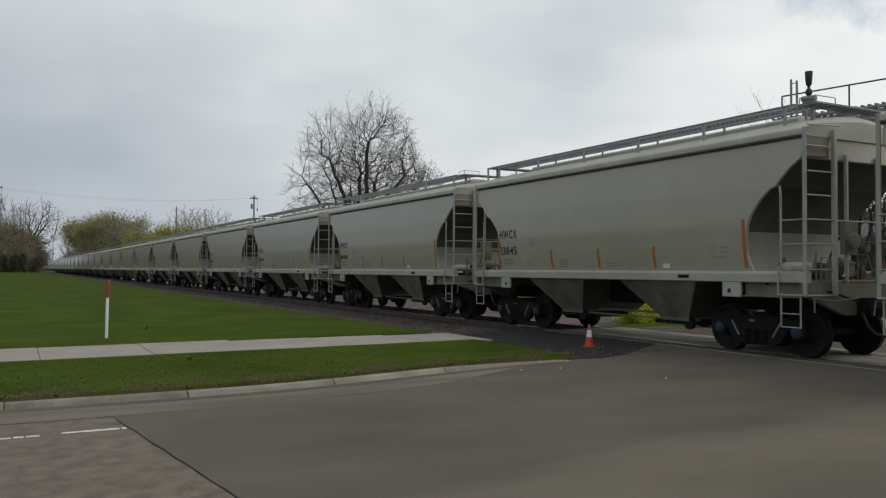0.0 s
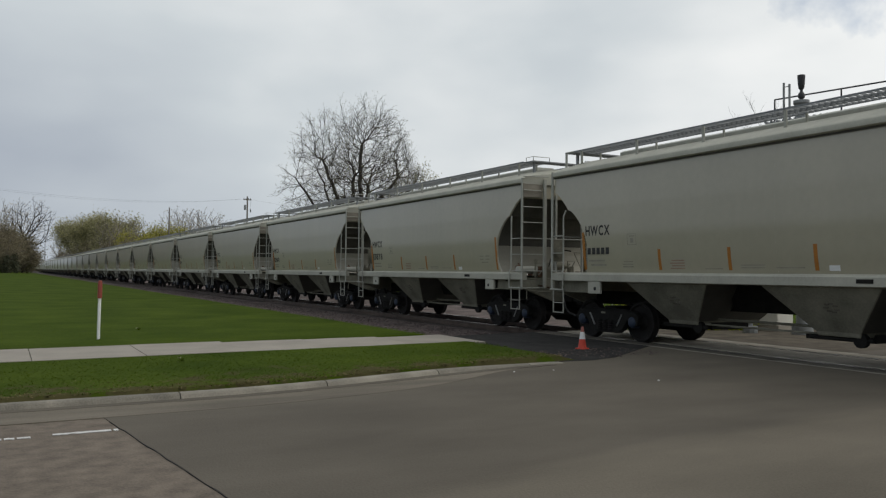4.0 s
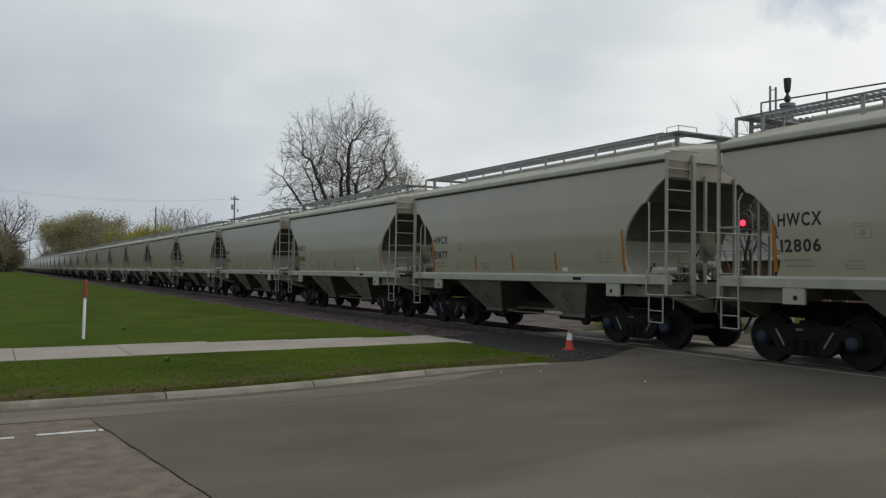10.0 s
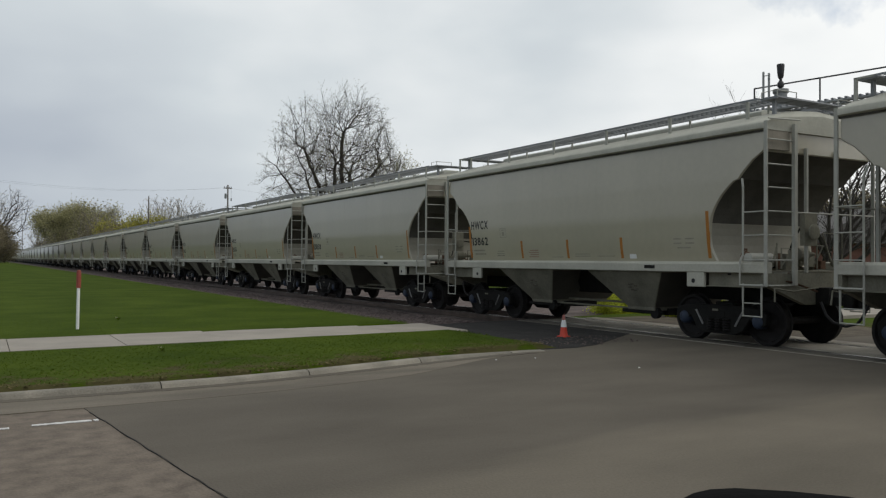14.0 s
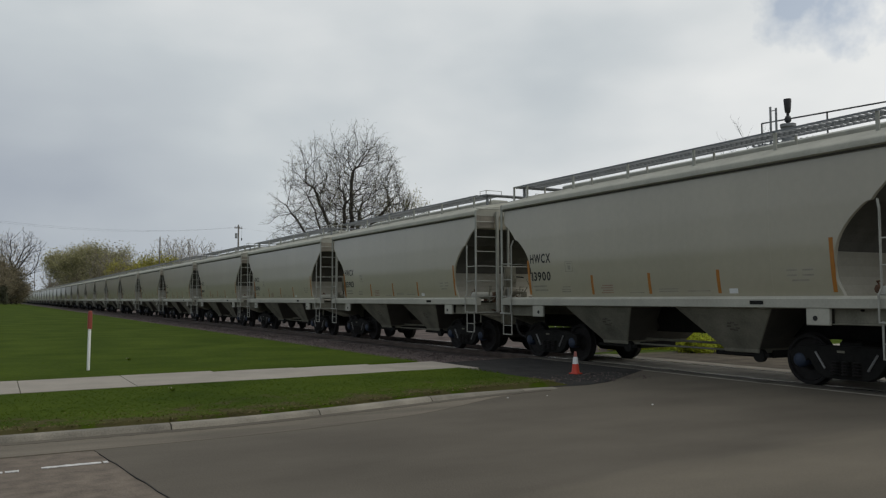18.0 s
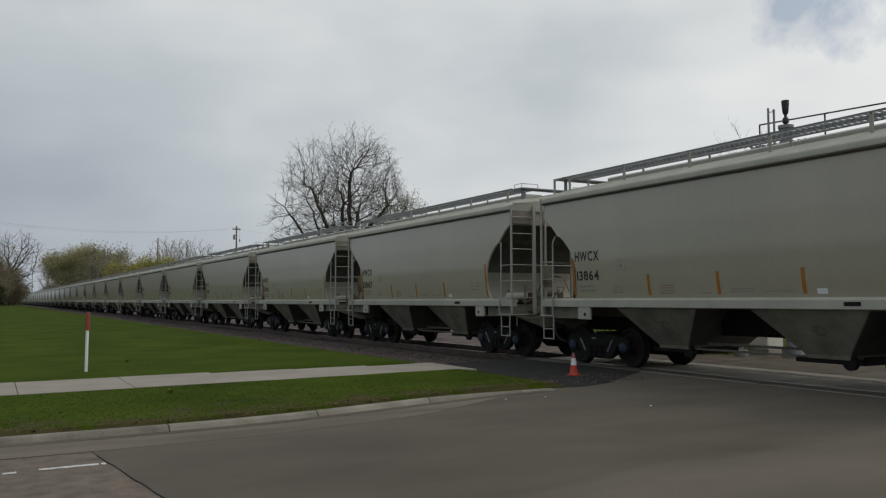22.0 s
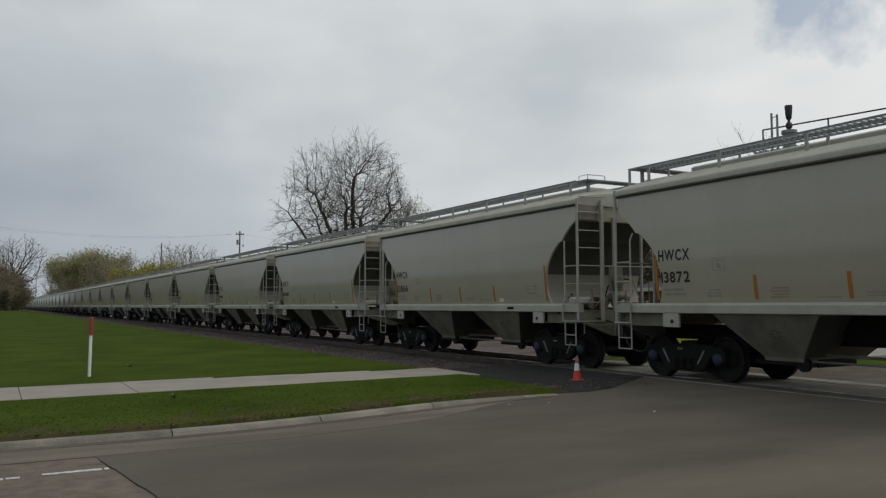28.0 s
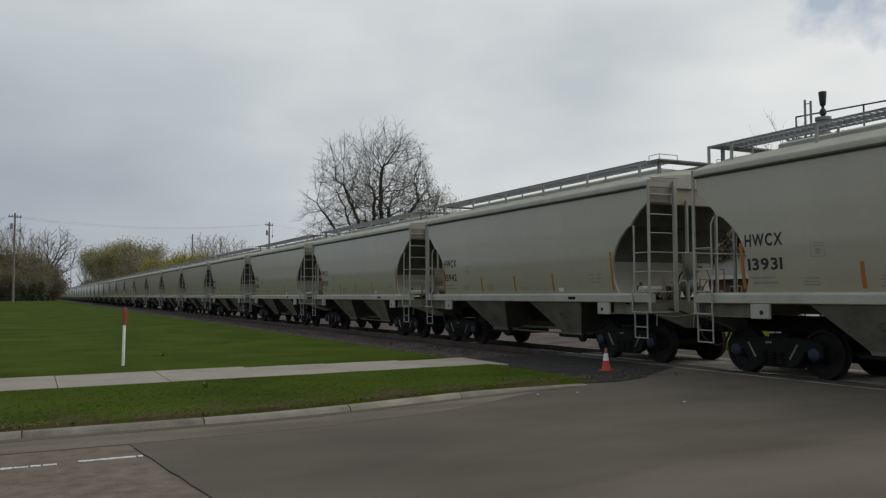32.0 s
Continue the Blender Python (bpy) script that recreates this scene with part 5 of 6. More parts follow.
def crossing_lights():
    m = thing("crossing_lights", pose(18.2, 15.75, -0.05), "pair of red flashing crossing lights on a mast", "crossing signal")
    bm = bmesh.new()
    lathe(bm, (0, 0, 0), (0, 0, 1), [(-0.2, 0.2), (0.2, 0.2), (0.21, 0.065), (3.9, 0.065)], 10)
    part("mast", bm, GALV, m)
    bm = bmesh.new()
    rod(bm, (-0.05, -0.36, 3.1), (-0.05, 0.36, 3.1), 0.04, 8)
    part("crossarm", bm, DARK_METAL, m)
    for y in (-0.32, 0.32):
        bm = bmesh.new()
        lathe(bm, (-0.08, y, 3.1), (-1, 0, 0), [(0, 0.26), (0.02, 0.26)], 18)
        hood = part("backboard", bm, DARK_METAL, m, "round black backboard")
        bm = bmesh.new()
        lathe(bm, (-0.10, y, 3.1), (-1, 0, 0), [(0, 0.085), (0.03, 0.08), (0.05, 0.05)], 14)
        part("lens", bm, RED_LIGHT, hood, "lit red lens", smooth=True)


crossing_lights()


def relay_case():
    m = thing("relay_case", pose(19.6, 16.6, 0.0, 0, 0, 8), "cream metal relay case on a concrete foot", "cabinet")
    bm = bmesh.new()
    box(bm, -0.45, 0.45, -0.85, 0.85, -0.1, 0.12)
    part("foot", bm, CONCRETE, m)
    bm = bmesh.new()
    box(bm, -0.4, 0.4, -0.8, 0.8, 0.12, 1.15)
    part("body", bm, CREAM, m, bevel=0.02)
    bm = bmesh.new()
    box(bm, -0.46, 0.46, -0.86, 0.86, 1.15, 1.20)
    part("lid", bm, CREAM, m, bevel=0.01)
    for y in (-0.79, 0.01):
        bm = bmesh.new()
        box(bm, -0.425, -0.40, y, y + 0.76, 0.18, 1.10)
        d = part("door", bm, CREAM, m, bevel=0.006)
        bm = bmesh.new()
        box(bm, -0.45, -0.425, y + 0.66, y + 0.69, 0.6, 0.8)
        part("handle", bm, DARK_METAL, d)


relay_case()


def brick_building():
    m = thing("brick_building", pose(38.5, 34, -0.1, 0, 0, -14), "low red-brown brick building with a pale eave", "building")
    bm = bmesh.new()
    box(bm, 0, 9, -7, 11, 0, 2.7)
    w = part("wall", bm, BRICK, m)
    bm = bmesh.new()
    prism(bm, [(-0.6, 2.7), (9.6, 2.7), (4.5, 4.6)], 1, -7.6, 11.6)
    part("roof", bm, SHINGLE, m)
    bm = bmesh.new()
    box(bm, -0.72, -0.55, -7.6, 11.6, 2.55, 2.78)
    part("gutter", bm, CREAM, m)
    for y in (-5, -1.5, 3, 7):
        bm = bmesh.new()
        box(bm, -0.06, 0.0, y - 0.65, y + 0.65, 0.95, 2.15)
        wf = part("window", bm, CREAM, m)
        bm = bmesh.new()
        for k in (-0.58, 0.04):
            box(bm, -0.075, -0.06, y + k, y + k + 0.54, 1.03, 2.07)
        part("pane", bm, GLASS_DARK, wf)


brick_building()


# ---- trees ----
def branches(seed, height, width, levels, start, trunk_r, up=0.5, stems=1, fan=0.5, spread=0.8):
    """Tapered limbs as a list of (a, b, ra, rb, level), the last level being twigs."""
    rnd = random.Random(seed)
    limbs = []

    def grow(p, d, length, r, level):
        n = 5 if level == 0 else (4 if level < 3 else 3)
        seg = length / n
        kids = []
        for k in range(n):
            d = (d + Vector((rnd.gauss(0, 0.11), rnd.gauss(0, 0.11), rnd.gauss(0, 0.05) + 0.05 * up))).normalized()
            q = p + d * seg * rnd.uniform(0.8, 1.2)
            r1, r2 = (r * (1 - 0.65 * (k + j) / n) for j in (0, 1))
            limbs.append((p, q, r1, r2, level))
            p = q
            if level < levels and (level > 0 or k >= start):
                for _ in range(1 + (rnd.random() < (0.3 if level in (1, 2) else 0.1)) + (k == n - 1 and level < 2)):
                    kids.append((Vector(p), Vector(d), r2))
        for kp, kd, kr in kids:
            az = rnd.uniform(0, 2 * math.pi)
            side = kd.cross(Vector((math.cos(az), math.sin(az), 0.3))).normalized()
            nd = (kd * rnd.uniform(0.6, 1.0) + side * rnd.uniform(0.35, 0.8) * spread + Vector((0, 0, up * 0.25))).normalized()
            grow(kp, nd, length * rnd.uniform(0.42, 0.66), max(kr, 0.012) * rnd.uniform(0.55, 0.8), level + 1)

    for s in range(stems):
        az = 2 * math.pi * s / max(1, stems) + rnd.uniform(-0.4, 0.4)
        f = fan * rnd.uniform(0.5, 1.2) * (stems > 1)
        grow(Vector((0, 0, -0.2)), Vector((math.cos(az) * f, math.sin(az) * f, 1)).normalized(), height * 0.62 * rnd.uniform(0.85, 1.1), trunk_r * (1.0 if stems == 1 else 0.75), 0)
    top = sorted(b.z for _, b, *_ in limbs)[int(len(limbs) * 0.998)]
    wide = sorted(math.hypot(b.x, b.y) for _, b, *_ in limbs)[int(len(limbs) * 0.985)]
    k = height / top
    side = max(0.74, min(1.2, width / 2 / wide / k)) * k
    k = Vector((side, side, k))
    return [(a * k, b * k, ra, rb, lv) for a, b, ra, rb, lv in limbs]


def crown_fill(seed, height, base, width, n, thrift=0.55, tip=0.009, fork=0.55, stems=(), off=0.0, fine=True):
    """Limbs that join points spread through a rounded crown by short ways to the trunk, thickening towards the ground."""
    rng = np.random.default_rng(seed)
    mid, half = (height + base) / 2, (height - base) / 2
    d = rng.normal(size=(n, 3))
    d /= np.linalg.norm(d, axis=1, keepdims=True)
    q = rng.random((n, 1)) ** 0.34
    lump = 1 + 0.10 * np.sin(3 * np.arctan2(d[:, 1:2], d[:, 0:1]) + seed) + 0.07 * np.sin(5 * d[:, 2:3] + 2 * seed)
    goal = d * q * lump * np.array([width / 2, width / 2, half]) + np.array([off, 0, mid])
    nodes, parent, way = [np.array([0.0, 0.0, -0.3])], [-1], [0.0]
    steps = max(2, int(base * fork / 0.4))
    for k in range(steps):
        nodes.append(nodes[-1] + np.array([rng.normal(0, 0.03), rng.normal(0, 0.03), (base * fork + 0.3) / steps]))
        parent.append(k)
        way.append(0.0)
    # guide stems start at the nearest node that stands already
    for line in stems:
        k = min(range(len(nodes)), key=lambda i: float(np.linalg.norm(nodes[i] - np.array(line[0]))))
        for p, q in zip(line, line[1:]):
            p, q = np.array(p, float), np.array(q, float)
            m = max(2, int(np.linalg.norm(q - p) / 0.55))
            for j in range(m):
                spot = p + (q - p) * (j + 1) / m + rng.normal(0, 0.05, 3)
                nodes.append(spot)
                way.append(way[k] + 0.45 * float(np.linalg.norm(spot - nodes[k])))
                parent.append(k)
                k = len(nodes) - 1
    first = len(nodes)
    all_reach = np.array([np.linalg.norm(goal - p, axis=1) + thrift * w for p, w in zip(nodes, way)])
    if not stems:
        all_reach[:-1] = 1e7
    cost, who = all_reach.min(0), all_reach.argmin(0)
    for _ in range(n):
        g = int(cost.argmin())
        k = int(who[g])
        nodes.append(goal[g])
        parent.append(k)
        way.append(way[k] + float(np.linalg.norm(goal[g] - nodes[k])))
        reach = np.linalg.norm(goal - goal[g], axis=1)
        c = reach + thrift * way[-1]
        cost[g] = 1e9
        better = (c < cost) & (cost < 1e8)
        cost[better], who[better] = c[better], len(nodes) - 1
    m = len(nodes)
    # straighten the limbs: each joint moves towards the middle of its parent and its children
    where = np.array(nodes)
    for _ in range(4):
        total, count = where.copy() * 0.0, np.zeros(m)
        for k in range(first, m):
            total[parent[k]] += where[k]
            count[parent[k]] += 1
        for k in range(first, m):
            if count[k]:
                where[k] = 0.5 * where[k] + 0.25 * where[parent[k]] + 0.25 * total[k] / count[k]
    nodes = list(where)
    area = np.zeros(m)
    kids = np.zeros(m, int)
    for k in range(1, m):
        kids[parent[k]] += 1
    for k in range(m - 1, 0, -1):
        if kids[k] == 0:
            area[k] += tip ** 1.88
        area[parent[k]] += area[k]
    rad = area ** (1 / 1.88)
    limbs = []
    for k in range(1, m):
        a, b = Vector(nodes[parent[k]]), Vector(nodes[k])
        lv = 0 if rad[k] > 0.09 else 1 if rad[k] > 0.045 else 2
        limbs.append((a, b, min(rad[parent[k]], rad[k] * 1.3), rad[k], lv))
        if rad[k] < tip * 1.8:
            along = (b - a).normalized()
            for _ in range(3):
                v = (along + Vector(rng.normal(0, 0.55, 3)) + Vector((0, 0, 0.15))).normalized()
                c = b + v * rng.uniform(0.3, 0.75)
                limbs.append((b, c, tip * 0.6, tip * 0.4, 3))
                e = c + (v + Vector(rng.normal(0, 0.5, 3))).normalized() * rng.uniform(0.15, 0.35)
                if fine:
                    limbs.append((c, e, tip * 0.4, tip * 0.3, 4))
    return limbs


def limb_mesh(name, limbs, mat, lo, hi, rmin=0.004):
    verts, faces = [], []
    for a, b, ra, rb, lv in limbs:
        if not lo <= lv <= hi:
            continue
        n = 7 if lv == 0 else (5 if lv == 1 else 3)
        q = (b - a).to_track_quat("Z", "Y")
        k = len(verts)
        for p, r in ((a, max(ra, rmin)), (b, max(rb, rmin))):
            for i in range(n):
                verts.append(tuple(p + q @ Vector((r * math.cos(6.2832 * i / n), r * math.sin(6.2832 * i / n), 0))))
        for i in range(n):
            faces.append((k + i, k + (i + 1) % n, k + n + (i + 1) % n, k + n + i))
    return soup(name, verts, faces, mat)


def leaf_mesh(name, points, per, spread, size, mat, seed, sides=4):
    """Many small leaves in clumps round the given points."""
    rnd = np.random.default_rng(seed)
    pts = np.repeat(np.array([tuple(p) for p in points]), per, 0)
    n = len(pts)
    c = pts + rnd.normal(0, spread, (n, 3))
    u = rnd.normal(size=(n, 3))
    u /= np.linalg.norm(u, axis=1, keepdims=True)
    v = np.cross(u, rnd.normal(size=(n, 3)))
    v /= np.linalg.norm(v, axis=1, keepdims=True)
    s = size * (0.5 + rnd.random((n, 1)))
    if sides == 3:
        tri = np.stack([c - u * s, c + u * s + v * s * 0.6, c + u * s * 0.6 - v * s * 0.9], 1).reshape(-1, 3)
        return soup(name, tri.tolist(), np.arange(3 * n).reshape(-1, 3).tolist(), mat)
    quad = np.stack([c - u * s, c + v * s * 0.55, c + u * s, c - v * s * 0.55], 1).reshape(-1, 3)
    return soup(name, quad.tolist(), np.arange(4 * n).reshape(-1, 4).tolist(), mat)


def tree(x, y, z, seed, height, width, levels, start, trunk_r, label, leaf=None, per=3, leaf_spread=0.3, leaf_size=0.06, up=0.5, stems=1, fan=0.5, twig_min=0.006, leaf_levels=1, spread=0.8):
    t = thing("tree", pose(x, y, z, 0, 0, seed * 37 % 360), label, "tree")
    limbs = branches(seed, height, width, levels, start, trunk_r, up, stems, fan, spread)
    tr = new("trunk", limb_mesh("trunk", limbs, BARK, 0, 1, 0.02))
    tr.parent = t
    tw = new("branch_work", limb_mesh("branch_work", limbs, TWIG if leaf else BARK, 2, 9, twig_min))
    tw.parent = t
    tagged(tw, kind="stuff")
    if leaf:
        tips = [b for _, b, _, _, lv in limbs if lv >= levels - leaf_levels + 1]
        cr = new("crown", leaf_mesh("crown", tips, per, leaf_spread, leaf_size, leaf, seed, 3))
        cr.parent = t
    return t


def grown_tree(x, y, z, label, limbs, leaf, per, spread, size, seed, bark=None):
    t = thing("tree", pose(x, y, z), label, "tree")
    bark = bark or BARK
    tr = new("trunk", limb_mesh("trunk", limbs, bark, 0, 1, 0.02))
    tr.parent = t
    tw = new("branch_work", limb_mesh("branch_work", limbs, bark, 2, 9, 0.004))
    tw.parent = t
    tagged(tw, kind="stuff")
    if leaf:
        cr = new("crown", leaf_mesh("crown", [b for _, b, _, _, lv in limbs if lv >= 3], per, spread, size, leaf, seed))
        cr.parent = t
        tagged(cr, kind="stuff")
    return t


# the big bare tree beyond the track: several stems from one foot, each a line of (across, deep, up) as seen from the road
BIG_STEMS = (
    ((0, 0, -0.3), (0.1, 0, 3.0), (0.3, 0, 6.0), (0.15, 0.3, 8.6), (0.3, 0.2, 11.4)),
    ((0.2, 0, 5.2), (1.2, 0.4, 6.9), (3.0, 0.6, 8.9)),
    ((-0.15, 0, -0.3), (-0.35, 0.3, 3.6), (-0.8, 0.5, 5.6), (-1.9, 0.5, 8.2), (-2.7, 0.6, 10.2)),
    ((-0.3, -0.2, -0.3), (-1.2, -0.4, 3.0), (-2.2, -0.5, 5.2), (-3.3, -0.5, 7.0), (-4.5, -0.6, 8.6)),
    ((-0.2, 0.3, -0.3), (-1.1, 0.8, 4.6), (-1.0, 1.2, 8.0)),
    ((-0.25, -0.1, -0.3), (-1.6, -0.8, 4.6), (-2.2, -1.4, 7.4)),
    ((0, 0.3, 1.0), (0.5, 2.0, 5.0), (0.8, 3.2, 8.6)),
    ((0, -0.3, 1.0), (-0.5, -2.0, 5.0), (-0.3, -3.2, 8.6)),
    ((0.2, 0, 2.5), (1.7, -0.5, 5.0), (3.6, -0.6, 7.0)))
big_tree = grown_tree(22.8, 55.45, -0.3, "tall bare multi-stemmed tree with the first pale buds", crown_fill(11, 13.7, 2.8, 10.3, 2800, thrift=0.42, tip=0.0115, stems=BIG_STEMS, off=0.05), LEAF_BUD, 2, 0.05, 0.030, 11)
big_tree.matrix_basis = pose(22.8, 55.45, -0.3, 0, 0, -22.2)
grown_tree(31.0, 62.5, -0.3, "slender bare tree with pale green buds", crown_fill(12, 10.9, 2.6, 5.0, 420, tip=0.012), LEAF_YOUNG, 4, 0.14, 0.05, 12)
# bare tree behind the crossing
grown_tree(34.0, 23.5, -0.2, "bare dark-branched tree behind the crossing", crown_fill(13, 8.4, 1.8, 9.0, 1000, tip=0.014), None, 1, 0.1, 0.05, 13)

grown_tree(33.7, 28.4, -0.2, "bare tree with thin upright twigs beyond the road", crown_fill(14, 10.0, 3.0, 5.0, 240, tip=0.010), None, 1, 0.1, 0.05, 14)


def shrub(x, y, z, r, h, seed, leaf, label, n=700, size=0.035):
    s = thing("shrub", pose(x, y, z), label, "shrub", "shrubs beyond the track")
    rnd = random.Random(seed)
    bm = bmesh.new()
    pts = []
    for i in range(26):
        a, q = rnd.uniform(0, 6.28), rnd.uniform(0.15, 1.0)
        tip = Vector((math.cos(a) * r * q, math.sin(a) * r * q, h * (1 - 0.55 * q * q) * rnd.uniform(0.75, 1.05)))
        rod(bm, (math.cos(a) * r * q * 0.3, math.sin(a) * r * q * 0.3, 0), tip, 0.012, 4, 0.004)
        pts += [tip, tip * 0.75, tip * 0.5, Vector((tip.x, tip.y, tip.z * 0.35))]
    part("stem_work", bm, TWIG, s)
    o = new("foliage", leaf_mesh("foliage", pts, n // 26, 0.11, size, leaf, seed))
    o.parent = s
    return s


for k, (x, y) in enumerate(((20.5, 18.3), (19.3, 19.7), (18.6, 20.9), (19.6, 22.0))):
    shrub(x, y, -0.25, 0.8, 0.8, 3 + k, LEAF_LIME, "low lime-green leafing shrub", 1800)
for k, (x, y) in enumerate(((17.9, 17.4), (18.9, 16.9))):
    shrub(x, y, -0.08, 0.6, 0.55, 13 + k, LEAF_LIME, "small lime-green leafing shrub on gravel", 1400)


# woods at the end of the straight: a few trees, repeated
def far_woods():
    protos = {
        "young": tree(60, 190, 0, 21, 11.0, 10, 3, 1, 0.2, "spring tree in yellow-green young leaf", LEAF_YOUNG, 12, 0.7, 0.12, up=0.7, stems=3, fan=0.3, twig_min=0.03),
        "yellow": tree(66, 190, 0, 22, 9.0, 9, 3, 1, 0.18, "bushy tree in bright yellow spring bloom", LEAF_YELLOW, 12, 0.7, 0.12, up=0.6, stems=4, fan=0.45, twig_min=0.03),
        "brown": tree(72, 190, 0, 23, 8.0, 10, 3, 0, 0.18, "brown-green brush just coming into leaf", LEAF_BROWN, 6, 0.8, 0.12, up=0.5, stems=5, fan=0.5, twig_min=0.03),
        "pale": grown_tree(78, 190, 0, "tall pale bare tree with fine upright twigs", crown_fill(24, 12.5, 1.5, 9.0, 360, tip=0.022, fine=False), LEAF_PALE, 1, 0.2, 0.10, 24, TWIG),
    }
    used = set()
    rnd = random.Random(9)

    def place(kind, az, dist, k, z=0.0):
        m = pose(math.sin(radians(az)) * dist, math.cos(radians(az)) * dist, z, 0, 0, rnd.uniform(0, 360))
        if kind not in used:
            used.add(kind)
            o = protos[kind]
            o.matrix_basis = m
        else:
            o = copy_thing(protos[kind], m)
        o.scale = (k * rnd.uniform(0.95, 1.25), k * rnd.uniform(0.95, 1.25), k)
        tagged(o, group="trees at the end of the line")

    # right of the track, clear of the train
    for az, d, k, kind in ((3.6, 380, 1.65, "pale"), (4.0, 370, 1.85, "pale"), (4.45, 350, 1.88, "young"), (4.8, 330, 1.8, "pale"), (5.2, 310, 1.75, "young"), (5.6, 300, 1.6, "brown"),
                           (6.1, 265, 1.6, "young"), (6.6, 250, 1.4, "pale"), (6.9, 240, 1.35, "brown"), (7.2, 230, 1.2, "pale"), (7.5, 220, 1.2, "yellow"), (8.0, 215, 1.2, "brown"), (8.6, 215, 1.1, "pale"), (9.1, 190, 1.2, "yellow"), (9.8, 185, 1.2, "yellow"), (10.4, 190, 1.05, "yellow"),
                           (10.3, 210, 1.35, "pale"), (10.8, 205, 1.2, "pale"), (11.3, 200, 1.3, "pale"), (11.9, 215, 1.35, "pale"), (12.5, 205, 1.2, "pale"), (12.9, 200, 0.85, "brown"), (13.6, 190, 0.7, "brown"),
                           (3.5, 420, 1.2, "brown"), (4.5, 320, 1.1, "brown"), (5.3, 290, 1.0, "brown"), (6.3, 240, 0.95, "brown"), (7.4, 200, 0.95, "brown"), (8.4, 185, 0.95, "brown")):
        place(kind, az, d, k, -0.3)
    # behind the crossing
    for az, d, k, kind in ((57, 78, 0.9, "brown"), (53.3, 66, 0.95, "brown"), (44.5, 66, 0.95, "brown"), (47, 63, 1.0, "brown"), (49.5, 64, 1.0, "brown"), (51.5, 70, 0.9, "brown"), (39, 72, 0.8, "brown"), (36, 80, 0.9, "brown"), (33, 90, 0.8, "brown"), (58, 80, 0.8, "brown")):
        place(kind, az, d, k, -0.2)
    for az, d, k, kind in ((0.6, 185, 0.95, "brown"), (0.35, 195, 1.1, "pale"), (-0.1, 178, 1.1, "brown"), (-0.5, 185, 1.2, "pale"), (-0.8, 170, 0.95, "brown"), (-1.0, 175, 1.15, "pale"), (-1.7, 165, 1.1, "brown"), (-2.4, 170, 1.2, "pale"), (-3.4, 165, 1.2, "brown"), (1.25, 196, 0.62, "brown"),
                           (0.3, 158, 0.55, "brown"), (-1.1, 150, 0.6, "brown"), (-2.2, 150, 0.7, "brown"), (-4.5, 160, 1.2, "young"), (-6, 160, 1.2, "pale"), (-7.5, 165, 1.2, "young")):
        place(kind, az, d, k, 0.7)


far_woods()
lean = 1.3
grown_tree(math.sin(radians(1.02)) * 188, math.cos(radians(1.02)) * 188, 0.7, "tall spreading bare tree at the end of the lawn", crown_fill(31, 15.6, 5.2, 9.6, 330, thrift=0.35, tip=0.026, fork=0.8, off=lean, fine=False), LEAF_PALE, 1, 0.25, 0.09, 31)


def hedge():
    for i, (az, d) in enumerate(((0.55, 146), (0.1, 146), (-0.5, 147), (-1.1, 147), (-1.8, 148), (-2.6, 148))):
        h = thing("evergreen", pose(math.sin(radians(az)) * d, math.cos(radians(az)) * d, 0.8), "dark evergreen shrub at the edge of the lawn", "evergreen", "evergreens along the lawn")
        rnd = random.Random(i)
        pts = [Vector((rnd.gauss(0, 0.5), rnd.gauss(0, 0.5), 0.2 + 2.6 * rnd.random() ** 1.3)) for _ in range(90)]
        pts = [Vector((p.x * (1.2 - p.z / 3.2), p.y * (1.2 - p.z / 3.2), p.z)) for p in pts]
        bm = bmesh.new()
        rod(bm, (0, 0, -0.2), (0, 0, 2.4), 0.08, 6, 0.02)
        part("trunk", bm, BARK, h)
        o = new("crown", leaf_mesh("crown", pts, 14, 0.16, 0.11, EVERGREEN, i))
        o.parent = h


hedge()


# ---- poles and wires ----
def utility_pole(x, y, z, h, arm, label, turn=0.0):
    p = thing("utility_pole", pose(x, y, z, 0, 0, turn), label, "utility pole", "utility poles")
    bm = bmesh.new()
    rod(bm, (0, 0, -0.3), (0, 0, h), 0.16, 9, 0.10)
    part("pole", bm, POLE, p, smooth=True)
    if arm:
        bm = bmesh.new()
        box(bm, -arm, arm, -0.06, 0.06, h - 0.55, h - 0.42)
        part("crossarm", bm, POLE, p)
        for xx in (-arm + 0.1, -arm * 0.35, arm * 0.35, arm - 0.1):
            bm = bmesh.new()
            lathe(bm, (xx, 0, h - 0.42), (0, 0, 1), [(0, 0.03), (0.08, 0.05), (0.16, 0.045), (0.2, 0.02)], 8)
            part("insulator", bm, DARK_METAL, p)
        bm = bmesh.new()
        lathe(bm, (-0.34, 0, h - 2.0), (0, 0, 1), [(0, 0.12), (0.03, 0.17), (0.7, 0.17), (0.74, 0.10)], 10)
        part("transformer", bm, GALV, p)
        bm = bmesh.new()
        rod(bm, (arm - 0.1, 0, h - 0.55), (arm - 0.1, 0, h - 1.9), 0.012, 5)
        box(bm, arm - 0.16, arm - 0.04, -0.05, 0.05, h - 2.3, h - 1.9)
        part("cutout", bm, DARK_METAL, p)
    return p


def at_az(az, d):
    return math.sin(radians(az)) * d, math.cos(radians(az)) * d


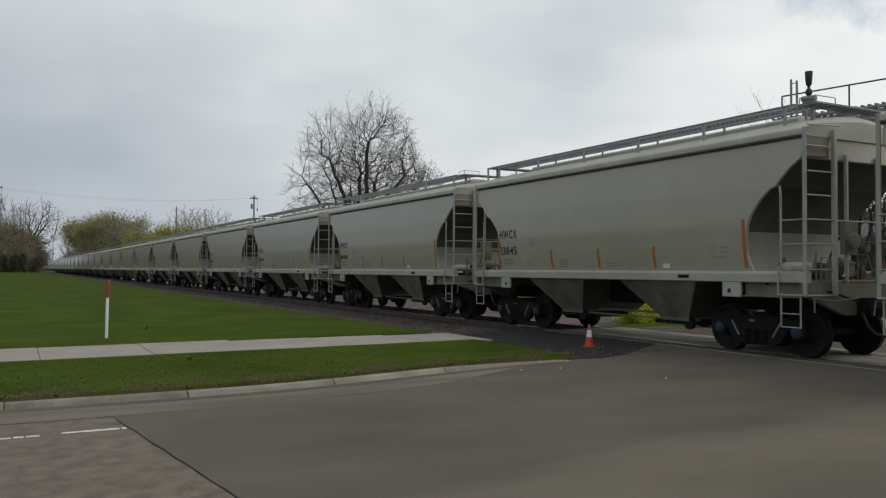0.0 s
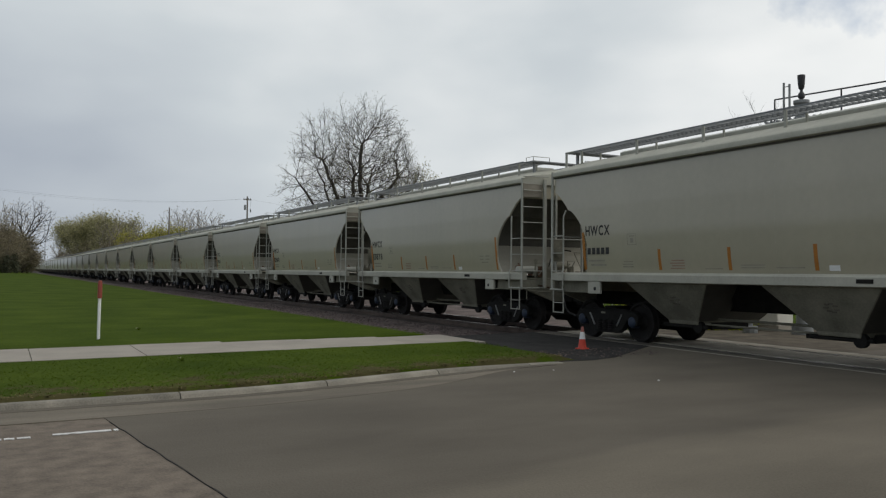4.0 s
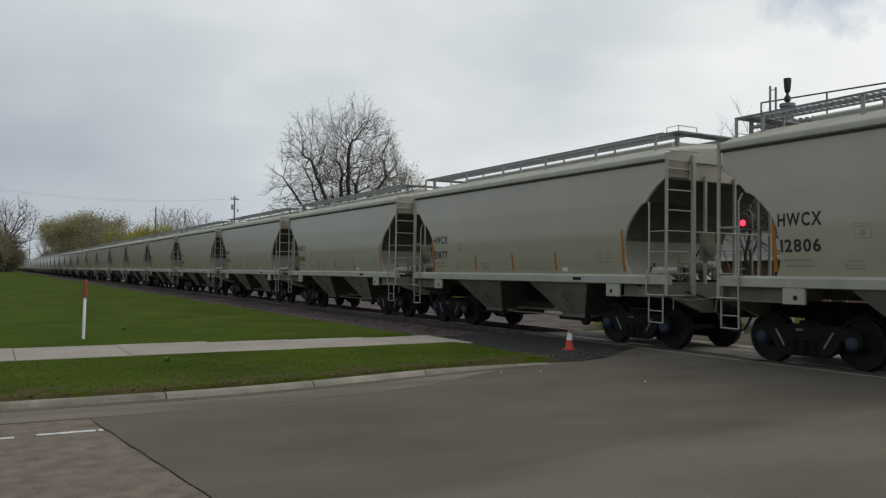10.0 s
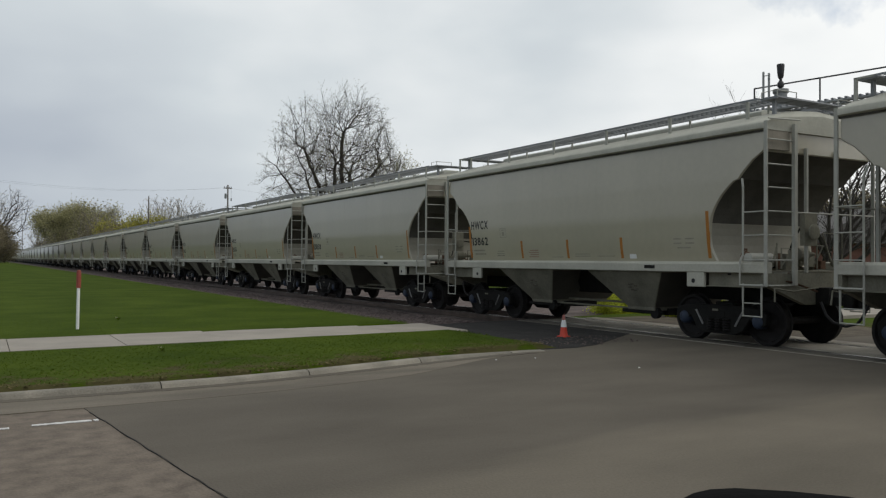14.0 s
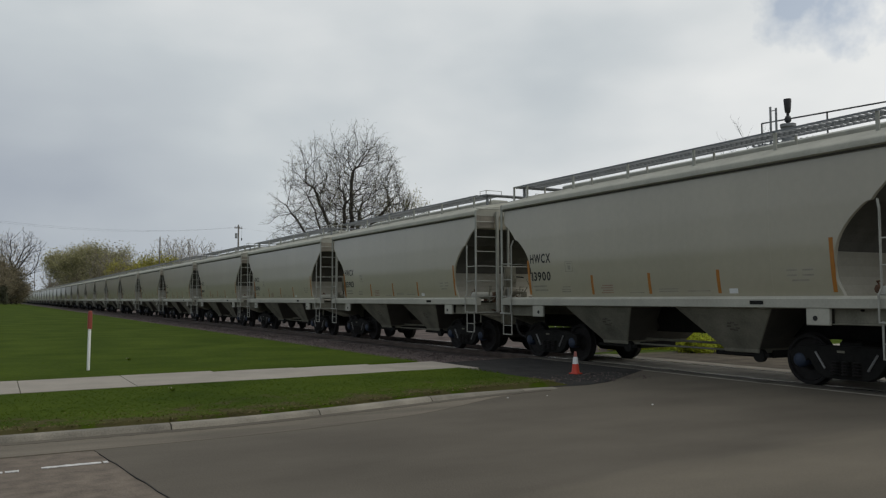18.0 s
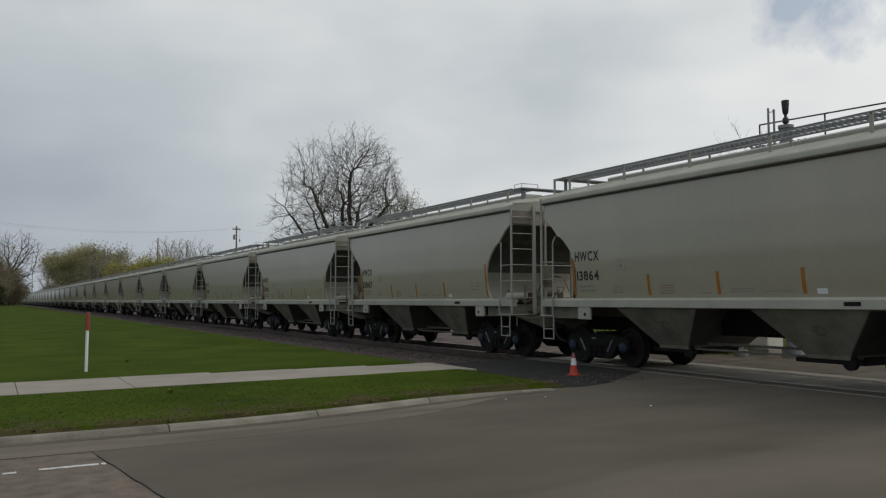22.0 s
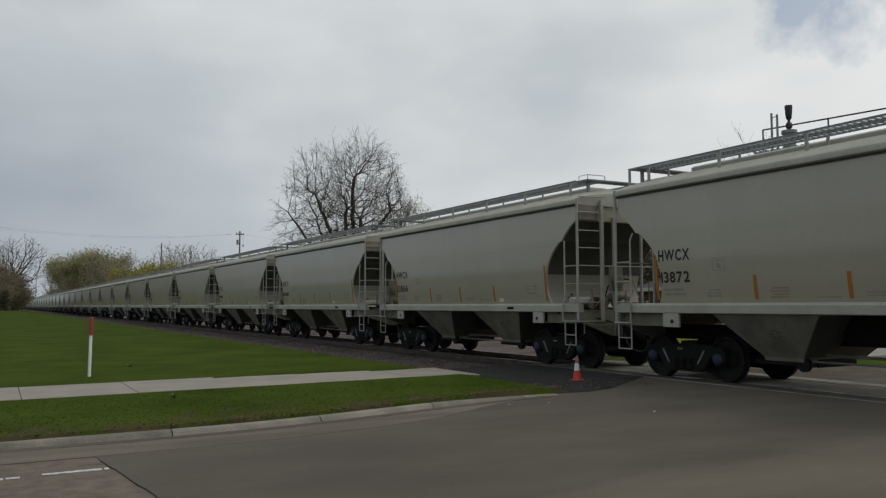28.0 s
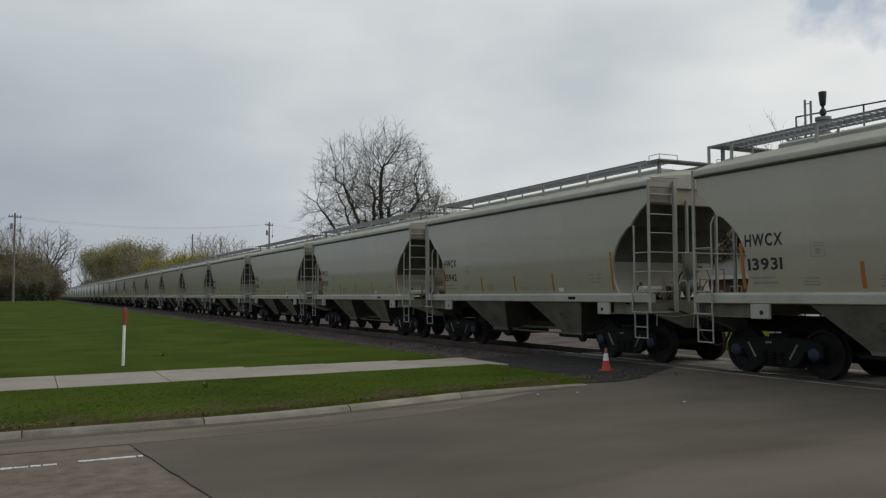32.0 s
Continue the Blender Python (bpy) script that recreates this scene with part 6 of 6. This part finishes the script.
pA, pB, pC, pD = at_az(-1.0, 112), at_az(14.78, 122), at_az(9.7, 160), at_az(2.25, 330)
utility_pole(*pA, 0.8, 11.0, 0.75, "wooden utility pole with a short crossarm on the lawn", 20)
utility_pole(*pB, -0.2, 12.6, 0.62, "wooden utility pole with crossarm and transformer", 10)
utility_pole(*pC, -0.2, 13.4, 0.0, "plain wooden utility pole among the trees")
utility_pole(*pD, -0.2, 13.4, 0.0, "distant wooden utility pole beside the track")


def wire(a, b, sag, r=0.02):
    bm = bmesh.new()
    a, b = Vector(a), Vector(b)
    pts = []
    for i in range(17):
        u = i / 16
        p = a.lerp(b, u)
        p.z -= 4 * sag * u * (1 - u)
        pts.append(p)
    path_rod(bm, pts, r * 0.28, 4)
    solid("wire", bm, WIRE, "thin black overhead wire sagging between poles", "wire", "overhead wires")


wire((*pA, 11.4), (*pB, 12.0), 0.9)
wire((pA[0] - 0.6, pA[1], 11.3), (pB[0] - 1.0, pB[1], 11.95), 1.0)
wire((*pA, 7.2), (*at_az(5.5, 200), 8.4), 1.2, 0.03)
wire((*pA, 7.2), (*at_az(-12, 100), 7.2), 1.0, 0.03)
wire((*pA, 11.4), (*at_az(-14, 105), 11.0), 1.5)
wire((*pB, 12.0), (*at_az(38, 150), 12.0), 2.0)


def door_mirror():
    m = thing("car_door", pose(0.334, 0.321, 0, 0, 0, -40), "black car door with a rounded wing mirror", "car door")
    bm = bmesh.new()
    prism(bm, [(-0.7, 0.0), (0.45, 0.0), (0.45, 0.85), (0.35, 0.98), (-0.7, 1.0)], 1, -0.16, -0.04)
    part("door_panel", bm, MIRROR_BLACK, m, bevel=0.03)
    bm = bmesh.new()
    path_rod(bm, [(0.12, -0.1, 0.98), (0.12, 0.10, 1.12), (0.12, 0.30, 1.22)], 0.035, 8)
    part("mirror_arm", bm, MIRROR_BLACK, m)
    bm = bmesh.new()
    rings = []
    for k, (d, sx, sz) in enumerate(((-0.05, 0.75, 0.75), (-0.035, 0.93, 0.93), (0.0, 1.0, 1.0), (0.05, 0.96, 0.94), (0.09, 0.7, 0.65))):
        ring = []
        for i in range(28):
            a = 2 * math.pi * i / 28
            cx, cz = math.cos(a), math.sin(a)
            px = 0.128 * sx * math.copysign(abs(cx) ** 0.55, cx)
            pz = 0.078 * sz * math.copysign(abs(cz) ** 0.55, cz)
            ring.append((0.15 + px, 0.36 + d, MIRROR_Z + pz - 0.07 * (px - 0.0) * 0.35))
        rings.append(ring)
    loft(bm, rings)
    part("mirror_housing", bm, MIRROR_BLACK, m, "black plastic mirror housing", smooth=True)


MIRROR_Z = 1.288
door_mirror()


# ---- what moves ----
def motions():
    for i, car in TRAIN.items():
        y0 = -PITCH * i + HALF
        walk(car, [(t, pose(TRACK_X, travel(t) + y0, 0)) for t in (k / 2 for k in range(65))])
        if i < -3:
            continue
        # the wheels roll while the car is near the crossing
        near = [k for k in range(0, 961) if -9 < travel(k / 30) + y0 < 42]
        if len(near) < 4:
            continue
        steps = sorted({0, *near, 960})
        for tr in car.children:
            if not tr.name.startswith("truck"):
                continue
            for ws in tr.children:
                if ws.name.startswith("wheelset"):
                    p = ws.matrix_basis.translation.copy()
                    rows = []
                    for k in steps:
                        kk = min(max(k, near[0]), near[-1])
                        turn = math.degrees((travel(kk / 30) - travel(near[0] / 30)) / WHEEL_R)
                        rows.append((k / 30, pose(p.x, p.y, p.z, -(turn % 360))))
                    walk(ws, rows)


motions()
